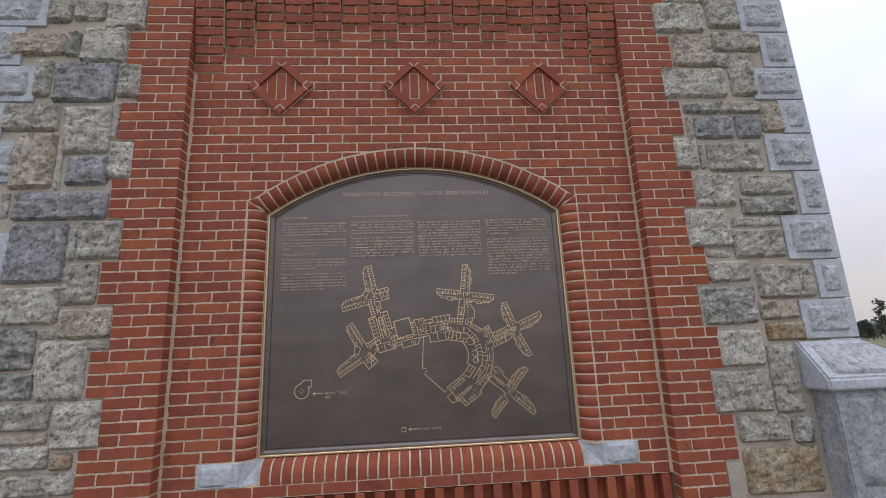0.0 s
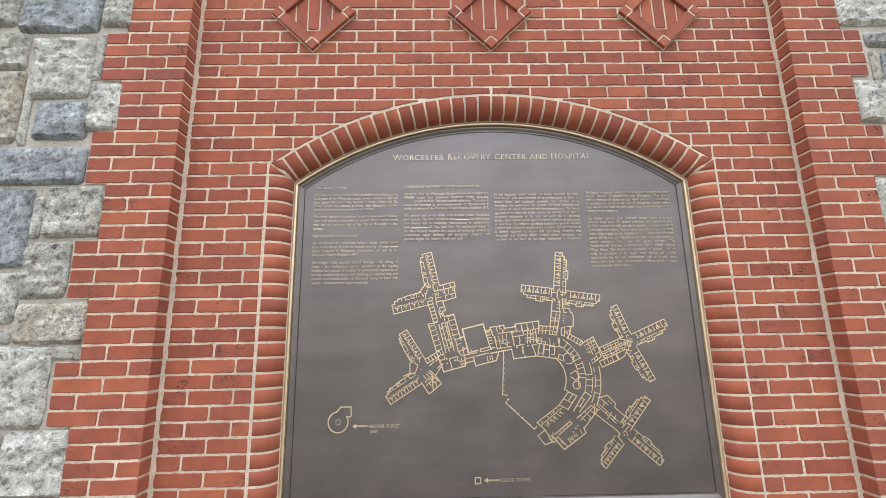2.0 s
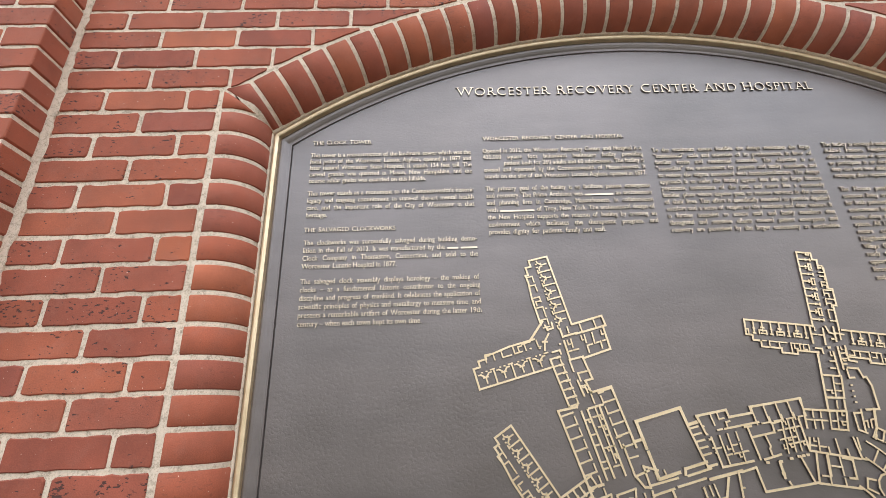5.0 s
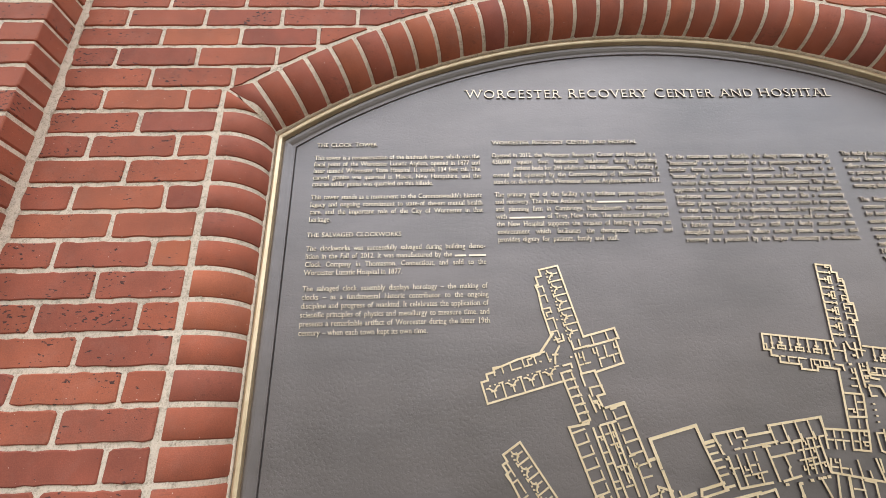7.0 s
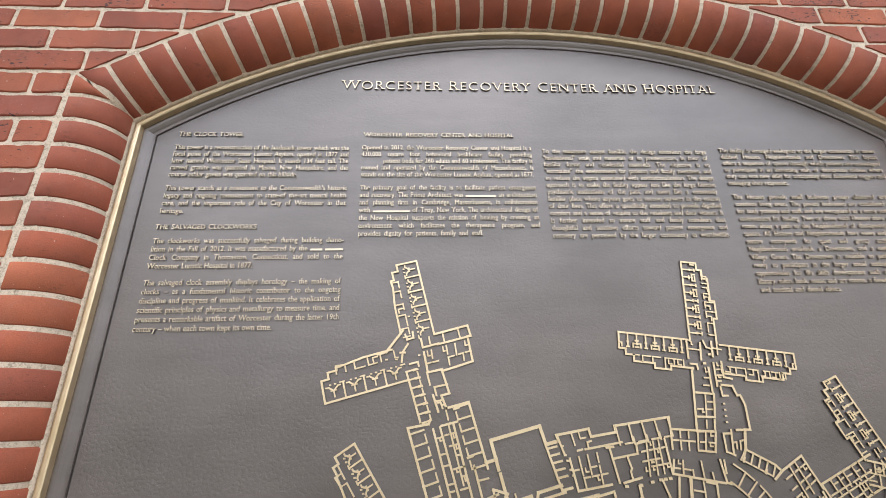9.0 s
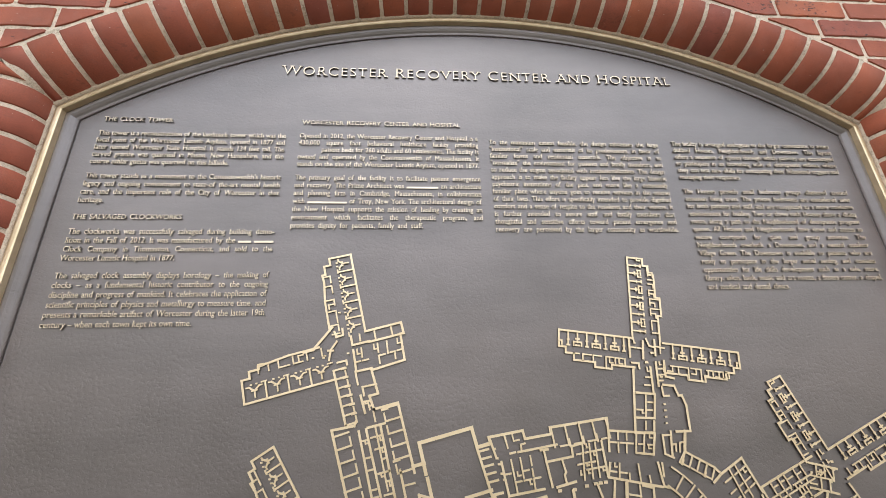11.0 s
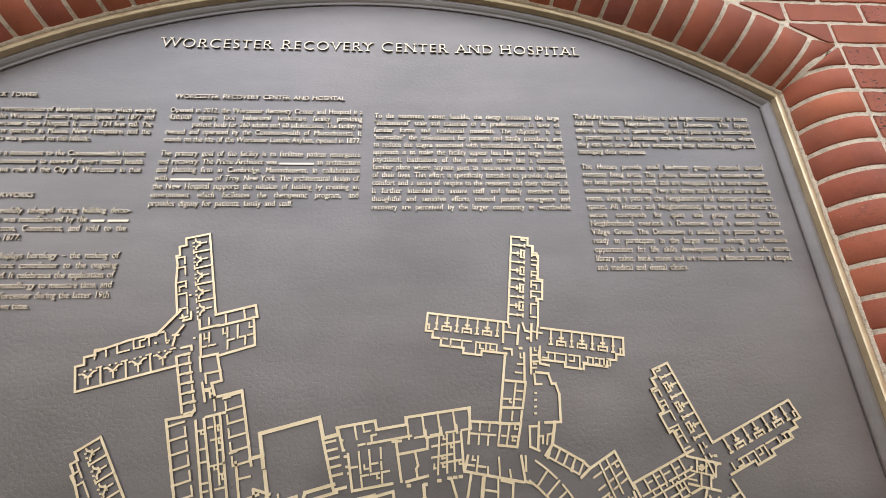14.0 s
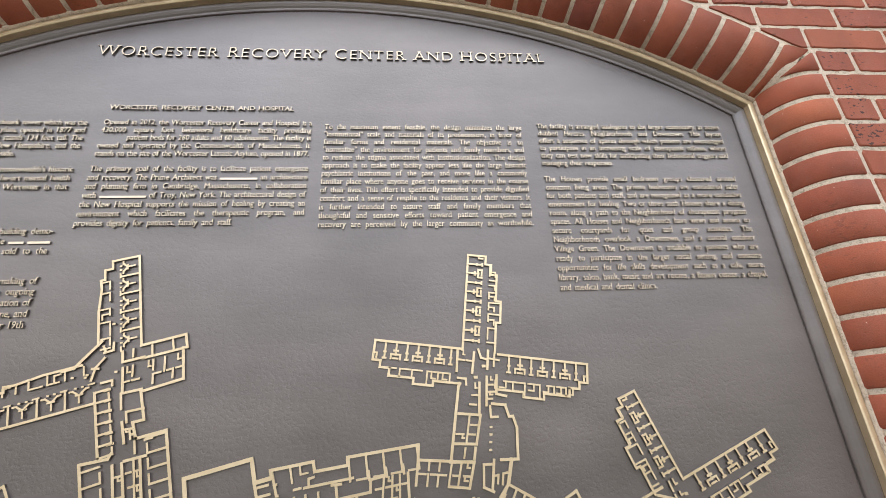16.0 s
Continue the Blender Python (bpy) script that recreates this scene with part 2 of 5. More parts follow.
def wavy(x0, x1, z0, z1, r, bottom=None):
    """The slightly uneven outline of a brick's face."""
    n = max(2, round((x1 - x0) / 0.017))
    j = lambda: r.uniform(-0.0016, 0.0016)  # noqa: E731
    xs = [x0 + (x1 - x0) * i / n for i in range(n + 1)]
    low = [(x + j(), (bottom(x) if bottom else z0) + j()) for x in xs]
    high = [(x + j(), z1 + j()) for x in reversed(xs)]
    if bottom is None:
        # worn corners
        c = [r.uniform(0.002, 0.0055) for _ in range(4)]
        low = [(low[0][0], z0 + c[0]), (low[0][0] + c[0], low[0][1])] + low[1:-1] + [(low[-1][0] - c[1], low[-1][1]), (low[-1][0], z0 + c[1])]
        high = [(high[0][0], z1 - c[2]), (high[0][0] - c[2], high[0][1])] + high[1:-1] + [(high[-1][0] + c[3], high[-1][1]), (high[-1][0], z1 - c[3])]
    return low + high


brick_shapes = {}


def brick_shape(length, depth):
    """One of six shared shapes for a brick of that length, standing on its face's middle."""
    key = (round(length, 3), round(depth, 3), rng.randrange(6))
    if key not in brick_shapes:
        bm = bmesh.new()
        prism(bm, wavy(-length / 2, length / 2, -(C - JOINT) / 2, (C - JOINT) / 2, rng), 0, depth, 0.0022)
        bmesh.ops.recalc_face_normals(bm, faces=bm.faces[:])
        me = bpy.data.meshes.new("brick")
        bm.to_mesh(me)
        bm.free()
        brick_shapes[key] = me
    return brick_shapes[key]


def lay(parent, x0, x1, k, y, depth=0.06, mat=None):
    """A brick from x0 to x1 (joints taken off) in course k with its face at y."""
    me = brick_shape(x1 - x0 - JOINT, depth)
    ob = piece("brick", me, mat or BRICK, parent)
    ob.location = ((x0 + x1) / 2, y + rng.uniform(-0.0012, 0.0012), course(k) + C / 2)
    ob.rotation_euler = (rng.uniform(-0.006, 0.006), rng.uniform(-0.004, 0.004), rng.uniform(-0.006, 0.006))
    return ob


def bond(k, x0, x1, shift=0.0):
    """Joints of a running bond between two ends."""
    off = 0.0 if k % 2 else 0.5
    first = math.floor(x0 / BM) - 1
    cuts = [(i + off) * BM + shift for i in range(first, first + 40)]
    cuts = [c for c in cuts if x0 + 0.045 < c < x1 - 0.045]
    return list(zip([x0] + cuts, cuts + [x1]))


# ---- ground and distance ----
def ground():
    bm = bmesh.new()
    bmesh.ops.create_grid(bm, x_segments=4, y_segments=4, size=3000)
    m, n, l, b = material("winter_grass", 0.95)
    p = position(n)
    col = ramp(n, l, noise_node(n, l, p, 0.6, 6), (0.3, (0.1, 0.095, 0.055)), (0.7, (0.15, 0.14, 0.08)))
    l.new(col, b.inputs["Base Color"])
    tagged(part("ground", bm, m), "dull winter grass round the tower", "ground", kind="structure")
    bm = bmesh.new()
    box(bm, -8, 8, -9, 3.5, -0.2, 0.02)
    m, n, l, b = material("worn_paving", 0.9)
    p = position(n)
    col = ramp(n, l, noise_node(n, l, p, 3.0, 6), (0.3, (0.13, 0.115, 0.095)), (0.7, (0.19, 0.17, 0.14)))
    l.new(col, b.inputs["Base Color"])
    bump(n, l, b, noise_node(n, l, p, 90.0), 0.3, 0.003)
    tagged(part("pavement", bm, m), "worn grey paving at the foot of the tower", "pavement", kind="structure")


ground()

# ---- tower wall: mortar bed behind the brick and stone ----
tower = thing("wall_tower", "granite and red brick tower front with a recessed brick panel", "wall", "structure")
ZT = 5.2


def wall_core():
    bm = bmesh.new()
    box(bm, -2.88, 2.88, 0.03, 4.2, 0, ZT)
    part("core", bm, STONE_MORTAR, tower)
    e = 0.0034
    bm = bmesh.new()
    for x0, x1, z1 in ((XL - 0.02, -1.105, ZT), (1.105, XR + 0.02, ZT), (-1.105, 1.105, 0.875)):
        box(bm, x0, x1, FIELD + e, 0.03, course(-3), z1)
        part("mortar_bed", bm, MORTAR, tower, "buff mortar")
        bm = bmesh.new()
    n = 40
    for i in range(n):
        a, b = -1.105 + 2.21 * i / n, -1.105 + 2.21 * (i + 1) / n
        za, zb = (CZ + math.sqrt((ROUT - 0.012) ** 2 - (x - XC) ** 2) for x in (a, b))
        v = [bm.verts.new(q) for q in ((a, FIELD + e, za), (b, FIELD + e, zb), (b, FIELD + e, ZT), (a, FIELD + e, ZT))]
        bm.faces.new(v)
    part("mortar_bed", bm, MORTAR, tower, "buff mortar")
    # thick pointing in the two inner corners
    for x0, x1 in ((XL - 0.003, XL + 0.021), (XR - 0.021, XR + 0.003)):
        bm = bmesh.new()
        n = 140
        pts = [(x1 + rng.uniform(-0.006, 0.006), course(-3) + 0.025 * i) for i in range(n)] if x0 < 0 else [(x1, course(-3) + 0.025 * i) for i in range(n)]
        pts += [(x0, z) for _, z in reversed(pts)] if x0 < 0 else [(x0 + rng.uniform(-0.005, 0.005), z) for _, z in reversed(pts)]
        front = [bm.verts.new((x, FIELD - 0.002, z)) for x, z in pts]
        back = [bm.verts.new((x, FIELD + 0.02, z)) for x, z in pts]
        for i in range(len(pts) // 2 - 1):
            j = len(pts) - 1 - i
            bm.faces.new((front[i], front[i + 1], front[j - 1], front[j]))
        for i in range(len(pts)):
            j = (i + 1) % len(pts)
            bm.faces.new((front[i], front[j], back[j], back[i]))
        part("pointing", bm, MORTAR, tower, "rough buff corner pointing")
    bm = bmesh.new()
    box(bm, XL - 0.02, XR + 0.02, FIELD + 0.065, 0.03, 0, course(-3))
    part("recess", bm, BRICK, tower, "recessed brick behind upright bricks")
    for x0, x1 in ((-1.868, XL - 0.005), (XR + 0.005, 1.838)):
        bm = bmesh.new()
        box(bm, x0, x1, FRONT + e, 0.03, 0, ZT)
        part("mortar_bed", bm, MORTAR, tower, "buff mortar")
        for k in range(-10, 58, 4):
            k0 = k + 4 - (k - 2) % 4
            if ((k0 - 2) // 4) % 2 == 1:
                bm = bmesh.new()
                box(bm, x0 - 0.098 if x0 < 0 else x1, x0 if x0 < 0 else x1 + 0.094, FRONT + e, 0.03, course(k0) + 0.002, course(k0 + 4) - 0.002)
                part("mortar_bed", bm, MORTAR, tower, "buff mortar")
    for x0, x1 in ((-2.88, -1.88), (1.85, 2.88)):
        bm = bmesh.new()
        box(bm, x0, x1, FRONT + 0.012, 0.03, 0, ZT)
        part("mortar_bed", bm, STONE_MORTAR, tower, "grey mortar")


wall_core()


# ---- plaque ----
PW, PZ, PR = 1.0145, 1.003, 1.7095  # half width, foot and arch radius of its outer edge


def outline(d, n=36):
    """The plaque's outline, d inside its outer edge, from the foot round over the arch."""
    w, r = PW - d, PR - d
    a = math.asin(w / r)
    pts = [(XC - w, PZ + d), (XC + w, PZ + d)]
    return pts + [(XC + r * math.sin(a - 2 * a * i / n), CZ + r * math.cos(a - 2 * a * i / n)) for i in range(n + 1)]


def loft(bm, profile):
    rings = [[bm.verts.new((x, y, z)) for x, z in outline(d)] for d, y in profile]
    for p, q in zip(rings, rings[1:]):
        for i in range(len(p)):
            j = (i + 1) % len(p)
            bm.faces.new((p[i], p[j], q[j], q[i]))
    return rings


plaque = thing("bronze_plaque", "arched bronze plaque with raised gilt text and a floor plan", "plaque", at=(0, 0, PZ))
plaque_offset = Matrix.Translation((0, 0, -PZ))


def on_plaque(ob):
    ob.matrix_parent_inverse = plaque_offset
    return ob


def plaque_body():
    bm = bmesh.new()
    rings = loft(bm, [(0.0, 0.028), (0.047, 0.0)])
    bm.faces.new(rings[1])
    on_plaque(part("panel", bm, BRONZE, plaque, "dark brown patinated bronze field"))
    bm = bmesh.new()
    loft(bm, [(0.0, 0.028), (0.0, -0.0195), (0.0015, -0.022), (0.005, -0.023), (0.0102, -0.0225), (0.0128, -0.0205), (0.0136, -0.0065)])
    on_plaque(part("rim", bm, GOLD, plaque, "polished bronze outer rim"))
    bm = bmesh.new()
    cove = [(0.0134, -0.0072), (0.018, -0.0084), (0.024, -0.0074), (0.03, -0.0046), (0.0345, -0.0016)]
    cove += [(0.038, -0.0006), (0.041, -0.0004), (0.0418, -0.0026), (0.0436, -0.0026), (0.0446, 0.001)]
    loft(bm, cove)
    on_plaque(part("moulding", bm, BRONZE, plaque, "hollow bronze moulding"))


plaque_body()


# ---- raised writing ----
glyphs = {}


def word_mesh(word, size, small_caps):
    """Vertices, faces and width of a word in raised serif letters, its face towards -y."""
    key = (word, size, small_caps)
    if key not in glyphs:
        cu = bpy.data.curves.new("word", "FONT")
        deep = 0.0018
        cu.body, cu.size, cu.extrude, cu.resolution_u = word, size, deep, 5 if size > 0.03 else 3
        cu.offset = -size * (0.017 if size > 0.03 else 0.003)
        if size > 0.03:
            cu.space_character = 1.12
        if small_caps:
            cu.small_caps_scale = 0.92 if size > 0.03 else 0.9
            for f in cu.body_format:
                f.use_small_caps = True
        ob = new("word", cu)
        me = bpy.data.meshes.new_from_object(ob)
        vs = [tuple(v.co) for v in me.vertices]
        fs = [(tuple(p.vertices), p.normal.z) for p in me.polygons if p.normal.z > -0.5]
        # a serif across each stem's foot and head
        out, tall = (0.085 * size, 0.04 * size) if size > 0.03 else (0.06 * size, 0.035 * size)
        for p in me.polygons:
            if abs(p.normal.y) < 0.99:
                continue
            xs, ys = [me.vertices[v].co.x for v in p.vertices], [me.vertices[v].co.y for v in p.vertices]
            wide, level = max(xs) - min(xs), ys[0] / size
            head = p.normal.y > 0
            if not 0.035 < wide / size < 0.115 or (0.03 < level < 0.40 and head) or (not head and level > 0.03):
                continue
            x0, x1 = min(xs) - out, max(xs) + (out * 0.2 if head and level < 0.5 else out)
            y0, y1 = (ys[0] - tall, ys[0]) if head else (ys[0], ys[0] + tall)
            base, top = len(vs), deep - 0.0002
            vs += [(x, y, z) for z in (top, -deep) for x, y in ((x0, y0), (x1, y0), (x1, y1), (x0, y1))]
            fs.append((tuple(base + k for k in range(4)), 1.0))
            fs += [((base + k, base + 4 + k, base + 4 + (k + 1) % 4, base + (k + 1) % 4), 0.0) for k in range(4)]
        glyphs[key] = vs, fs, max(v[0] for v in vs)
        bpy.data.objects.remove(ob)
        bpy.data.curves.remove(cu)
        bpy.data.meshes.remove(me)
    return glyphs[key]


def title_word(verts, faces, top):
    me = bpy.data.meshes.new("title_word")
    me.from_pydata(verts, [], faces)
    for p, t in zip(me.polygons, top):
        p.material_index = 0 if t else 1
    on_plaque(piece("title_word", me, [LETTER, BRONZE], plaque))


def write_line(text, x, z, size, squeeze, width=None, small_caps=False, name="text_line"):
    """One line of raised letters on the plaque from x; spread to the width where one is given. A word of # is a plain bar."""
    items = []
    for w in text.split(" "):
        if set(w.rstrip(",")) == {"#"}:
            items.append((None, 0.44 * size * len(w) * squeeze))
        else:
            m = word_mesh(w, size, small_caps)
            items.append((m, m[2] * squeeze))
    total = sum(w for _, w in items)
    gap = 0.26 * size
    if width and name in ("title", "heading", "caption"):
        gap = 0.42 * size * squeeze
        k = (width - gap * (len(items) - 1)) / total
        squeeze, items = squeeze * k, [(m, w * k) for m, w in items]
    elif width:
        gap = (width - total) / max(1, len(items) - 1)
        if gap < 0.1 * size:
            squeeze *= (width - 0.14 * size * (len(items) - 1)) / total
            items = [(m, w * (width - 0.14 * size * (len(items) - 1)) / total) for m, w in items]
            gap = 0.14 * size
    verts, faces, top = [], [], []
    rise = 0.0021
    for m, w in items:
        base = len(verts)
        if m is None:
            h = 0.26 * size
            verts += [(x + a * w, y, z + b * h) for y in (-0.003, 0.0) for a, b in ((0, 0), (1, 0), (1, 1), (0, 1))]
            for q, t in (((0, 1, 2, 3), 1), ((0, 4, 5, 1), 0), ((1, 5, 6, 2), 0), ((2, 6, 7, 3), 0), ((3, 7, 4, 0), 0)):
                faces.append([base + i for i in q])
                top.append(t)
        else:
            verts += [(x + a * squeeze, -rise - c, z + b) for a, b, c in m[0]]
            for f, nz in m[1]:
                faces.append([base + i for i in f])
                top.append(1 if nz > 0.5 else 0)
        x += w + gap
        if name == "title":
            title_word(verts, faces, top)
            verts, faces, top = [], [], []
    if name == "title":
        return None
    me = bpy.data.meshes.new(name)
    me.from_pydata(verts, [], faces)
    for p, t in zip(me.polygons, top):
        p.material_index = 0 if t else 1
    return on_plaque(piece(name, me, [LETTER, BRONZE], plaque))


def column(x, width, size, squeeze, *blocks):
    """Blocks of lines: the first baseline, the step between lines, and the text with a slash at each line's end; a fourth value is the last line's width."""
    for z, step, text, *last in blocks:
        lines = text.split(" / ")
        for i, line in enumerate(lines):
            if not line:
                continue
            whole = i < len(lines) - 1
            write_line(line, x, z - i * step, size, squeeze, width if whole else (last or [None])[0])


TS, SQ = 0.0182, 0.85
write_line("Worcester Recovery Center and Hospital", -0.528, 2.681, 0.0445, 0.95, 1.045, True, "title")
write_line("The Clock Tower", -0.927, 2.526, 0.0172, 0.92, 0.159, True, "heading")
write_line("The Salvaged Clockworks", -0.932, 2.268, 0.0172, 0.92, 0.229, True, "heading")
write_line("Worcester Recovery Center and Hospital", -0.465, 2.528, 0.0172, 0.92, 0.391, True, "heading")
column(-0.93, 0.43, TS, SQ,
       (2.486, 0.0195, "This tower is a reconstruction of the landmark tower which was the / focal point of the Worcester Lunatic Asylum, opened in 1877 and / later named Worcester State Hospital. It stands 134 feet tall. The / carved granite was quarried in Mason, New Hampshire, and the / course ashlar gneiss was quarried on this hillside."),
       (2.3705, 0.0206, "This tower stands as a monument to the Commonwealth's historic / legacy and ongoing commitment to state-of the-art mental health / care, and the important role of the City of Worcester in that / heritage."),
       (2.2325, 0.0204, "The clockworks was successfully salvaged during building demo- / lition in the Fall of 2012. It was manufactured by the #### ###### / Clock Company in Thomaston, Connecticut, and sold to the / Worcester Lunatic Hospital in 1877."),
       (2.1325, 0.0205, "The salvaged clock assembly displays horology \u2013 the making of / clocks \u2013 as a fundamental historic contributor to the ongoing / discipline and progress of mankind. It celebrates the application of / scientific principles of physics and metallurgy to measure time, and / presents a remarkable artifact of Worcester during the latter 19th / century \u2013 when each town kept its own time."))
column(-0.468, 0.437, TS, SQ,
       (2.488, 0.0199, "Opened in 2012, the Worcester Recovery Center and Hospital is a / 430,000 square foot behavioral healthcare facility providing / "),
       (2.4085, 0.0195, "stands on the site of the Worcester Lunatic Asylum, opened in 1877."),
       (2.3715, 0.0206, "The primary goal of the facility is to facilitate patient emergence / and recovery. The Prime Architect was ##########, an architecture / and planning firm in Cambridge, Massachusetts, in collaboration / with ############# of Troy, New York. The architectural design of / the New Hospital supports the mission of healing by creating an / environment which facilitates the therapeutic program, and / provides dignity for patients, family and staff.", 0.297))
write_line("patient beds for 260 adults and 60 adolescents. The facility is", -0.413, 2.4485, TS, SQ, 0.382)
write_line("owned and operated by the Commonwealth of Massachusetts. It", -0.468, 2.4285, TS, SQ, 0.437)
column(-0.003, 0.441, TS, SQ,
       (2.479, 0.0199, "To the maximum extent feasible, the design minimizes the large / \"institutional\" scale and materials of its predecessors, in favor of / familiar forms and residential materials. The objective is to / \"normalize\" the environment for patients and family members, and / to reduce the stigma associated with institutionalization. The design / approach is to make the facility appear less like the large historic / psychiatric institutions of the past, and more like a commonly / familiar place where anyone goes to receive services in the course / of their lives. This effort is specifically intended to provide dignified / comfort and a sense of respite to the residents and their visitors. It / is further intended to assure staff and family members that / thoughtful and sensitive efforts toward patient emergence and / recovery are perceived by the larger community as worthwhile. / "))
column(0.475, 0.438, TS, SQ,
       (2.484, 0.0197, "The facility is arranged analogous to the larger community, in zones / dubbed Houses, Neighborhoods and Downtown. This layout / offers a sequence of spaces through which patients are encouraged / to participate in an increasing scale of therapeutic milieus, where / they can test new skills for anticipating their behavioral triggers and / managing their responses."),
       (2.3445, 0.0205, "The Houses provide small bedroom groups clustered around / common living areas. The private bedrooms are considered safer / for both patients and staff, and are recognized as a more conducive / environment for healing. Two or three such Houses share a dining / room, along a path to the Neighborhood of therapeutic program / spaces. All Houses and Neighborhoods have views and access to / secure courtyards for quiet and group activities. The / Neighborhoods overlook a Downtown, and a central outdoor / Village Green. The Downtown is available to patients who are / ready to participate in the larger social setting, and contains / opportunities for life skills development such as a cafe, store, / library, salon, bank, music and art rooms, a fitness center, a chapel, / and medical and dental clinics.", 0.198))
write_line("HOOPER TURRET", -0.629, 1.354, 0.021, 0.95, 0.142, False, "caption")
write_line("1887", -0.629, 1.331, 0.021, 0.95, None, False, "caption")
write_line("CLOCK TOWER", -0.025, 1.111, 0.021, 0.95, 0.137, False, "caption")


# ---- raised floor plan ----
class Plan:
    """Raised strips for walls, gathered into one part."""

    def __init__(self, seed=1):
        self.bm, self.r, self.count = bmesh.new(), random.Random(seed), 5 * seed

    def wall(self, a, b, w=0.0042):
        a, b = Vector(a), Vector(b)
        self.count += 1
        h = 0.0036 + 0.00005 * (self.count % 19)
        e = (b - a)
        if e.length < 1e-4:
            return
        e.normalize()
        n = Vector((-e.y, e.x)) * w / 2
        e = e * w / 2
        low = [a - e - n, b + e - n, b + e + n, a - e + n]
        f = [self.bm.verts.new((p.x, -h, p.y)) for p in low]
        g = [self.bm.verts.new((p.x, 0.0, p.y)) for p in low]
        self.bm.faces.new(f).material_index = 0
        for i in range(4):
            j = (i + 1) % 4
            self.bm.faces.new((f[i], f[j], g[j], g[i])).material_index = 1

    def line(self, pts, w=0.0042, closed=False):
        for a, b in zip(pts, pts[1:] + pts[:1] if closed else pts[1:]):
            self.wall(a, b, w)

    def dot(self, p, s=0.0034):
        self.wall((p[0] - s / 4, p[1]), (p[0] + s / 4, p[1]), s)

    def done(self, name):
        return on_plaque(part(name, self.bm, [GOLD, BRONZE], plaque))


def frame_of(a, b, side):
    a, b = Vector(a), Vector(b)
    e = (b - a).normalized()
    n = Vector((-e.y, e.x)) * side
    return a, (b - a).length, lambda u, v: a + e * u + n * v


def ward(name, a, b, depth, side, rooms, seed, start=0.55, fork=False):
    """A wing of bedrooms: a straight wall from the tip a to b with rooms on it, a corridor, and a stepped wall on the other side."""
    p = Plan(seed)
    r = p.r
    a, length, at = frame_of(a, b, side)
    th = 0.0042
    p.wall(at(0, 0), at(length, 0), th)
    tip = depth * start
    p.wall(at(0, 0), at(0, tip), th)
    # stepped outer wall
    s1, s2 = length * 0.09, length * 0.2
    m = depth * (start + 0.17)
    far = [at(0, tip), at(s1, tip), at(s1, m), at(s2, m), at(s2, depth * 0.86)]
    if fork:
        far += [at(length * (0.3 + 0.12 * i), depth * (0.84 + 0.06 * min(1, i / 2))) for i in range(6)]
    else:
        far += [at(length * 0.48, depth * 0.86), at(length * 0.48, depth), at(length * 0.7, depth), at(length * 0.7, depth * 0.88), at(length, depth * 0.88)]
    p.line(far, th)
    inner = depth * 0.43
    cell = length / rooms
    for i in range(rooms):
        u = cell * i
        if i:
            p.wall(at(u, 0), at(u, inner * (1 if fork or i % 2 else 0.78)), 0.0034)
        c = u + cell / 2
        if fork:
            p.wall(at(c, inner * 0.25), at(c, inner * 0.62), 0.003)
            for q in (-1, 1):
                p.wall(at(c, inner * 0.6), at(c + q * cell * 0.22, inner * 0.85), 0.0034)
                p.wall(at(c + q * cell * 0.22, inner * 0.85), at(c + q * cell * 0.34, inner * 0.86), 0.003)
                p.dot(at(c + q * cell * 0.12, inner * 0.98), 0.003)
            p.wall(at(c - cell * 0.12, inner * 0.62), at(c + cell * 0.12, inner * 0.62), 0.003)
        else:
            # back-to-back washrooms on every second wall, doorways on the others
            if i and i % 2 == 0:
                p.wall(at(u - cell * 0.42, inner * 0.74), at(u + cell * 0.42, inner * 0.74), 0.0036)
                p.wall(at(u - cell * 0.15, inner * 0.52), at(u + cell * 0.15, inner * 0.52), 0.004)
                for q in (-0.42, 0.42):
                    p.wall(at(u + q * cell, inner * 0.74), at(u + q * cell, inner), 0.0034)
                p.wall(at(u - cell * 0.2, inner * 0.98), at(u + cell * 0.2, inner * 0.98), 0.0034)
            elif i:
                p.wall(at(u - cell * 0.07, inner * 0.62), at(u + cell * 0.07, inner * 0.62), 0.0034)
                p.wall(at(u - cell * 0.12, inner), at(u + cell * 0.12, inner), 0.0036)
            else:
                p.wall(at(cell * 0.3, inner * 0.74), at(cell * 0.3, inner), 0.0034)
                p.wall(at(0, inner * 0.74), at(cell * 0.3, inner * 0.74), 0.0034)
        if fork:
            p.wall(at(u + cell * 0.85, inner), at(u + cell * 1.05, inner), 0.003)
    # rooms along the other side
    lo = depth * 0.66
    u = s1 + 0.004
    while u < length * 0.86:
        w = r.uniform(0.018, 0.034)
        if r.random() < 0.8:
            p.wall(at(u, lo), at(u + w * r.uniform(0.5, 0.85), lo), 0.003)
        k = (u + w) / length
        edge = start + 0.17 if u + w < s2 else 0.85 if fork or k < 0.48 or k > 0.7 else 1.0
        p.wall(at(u + w, lo), at(u + w, depth * edge), 0.003)
        if r.random() < 0.6:
            p.wall(at(u + w * 0.4, lo), at(u + w * 0.4, lo + depth * 0.16), 0.003)
            p.wall(at(u + w * 0.4, lo + depth * 0.16), at(u + w * 0.75, lo + depth * 0.16), 0.003)
        u += w
    return p.done(name)


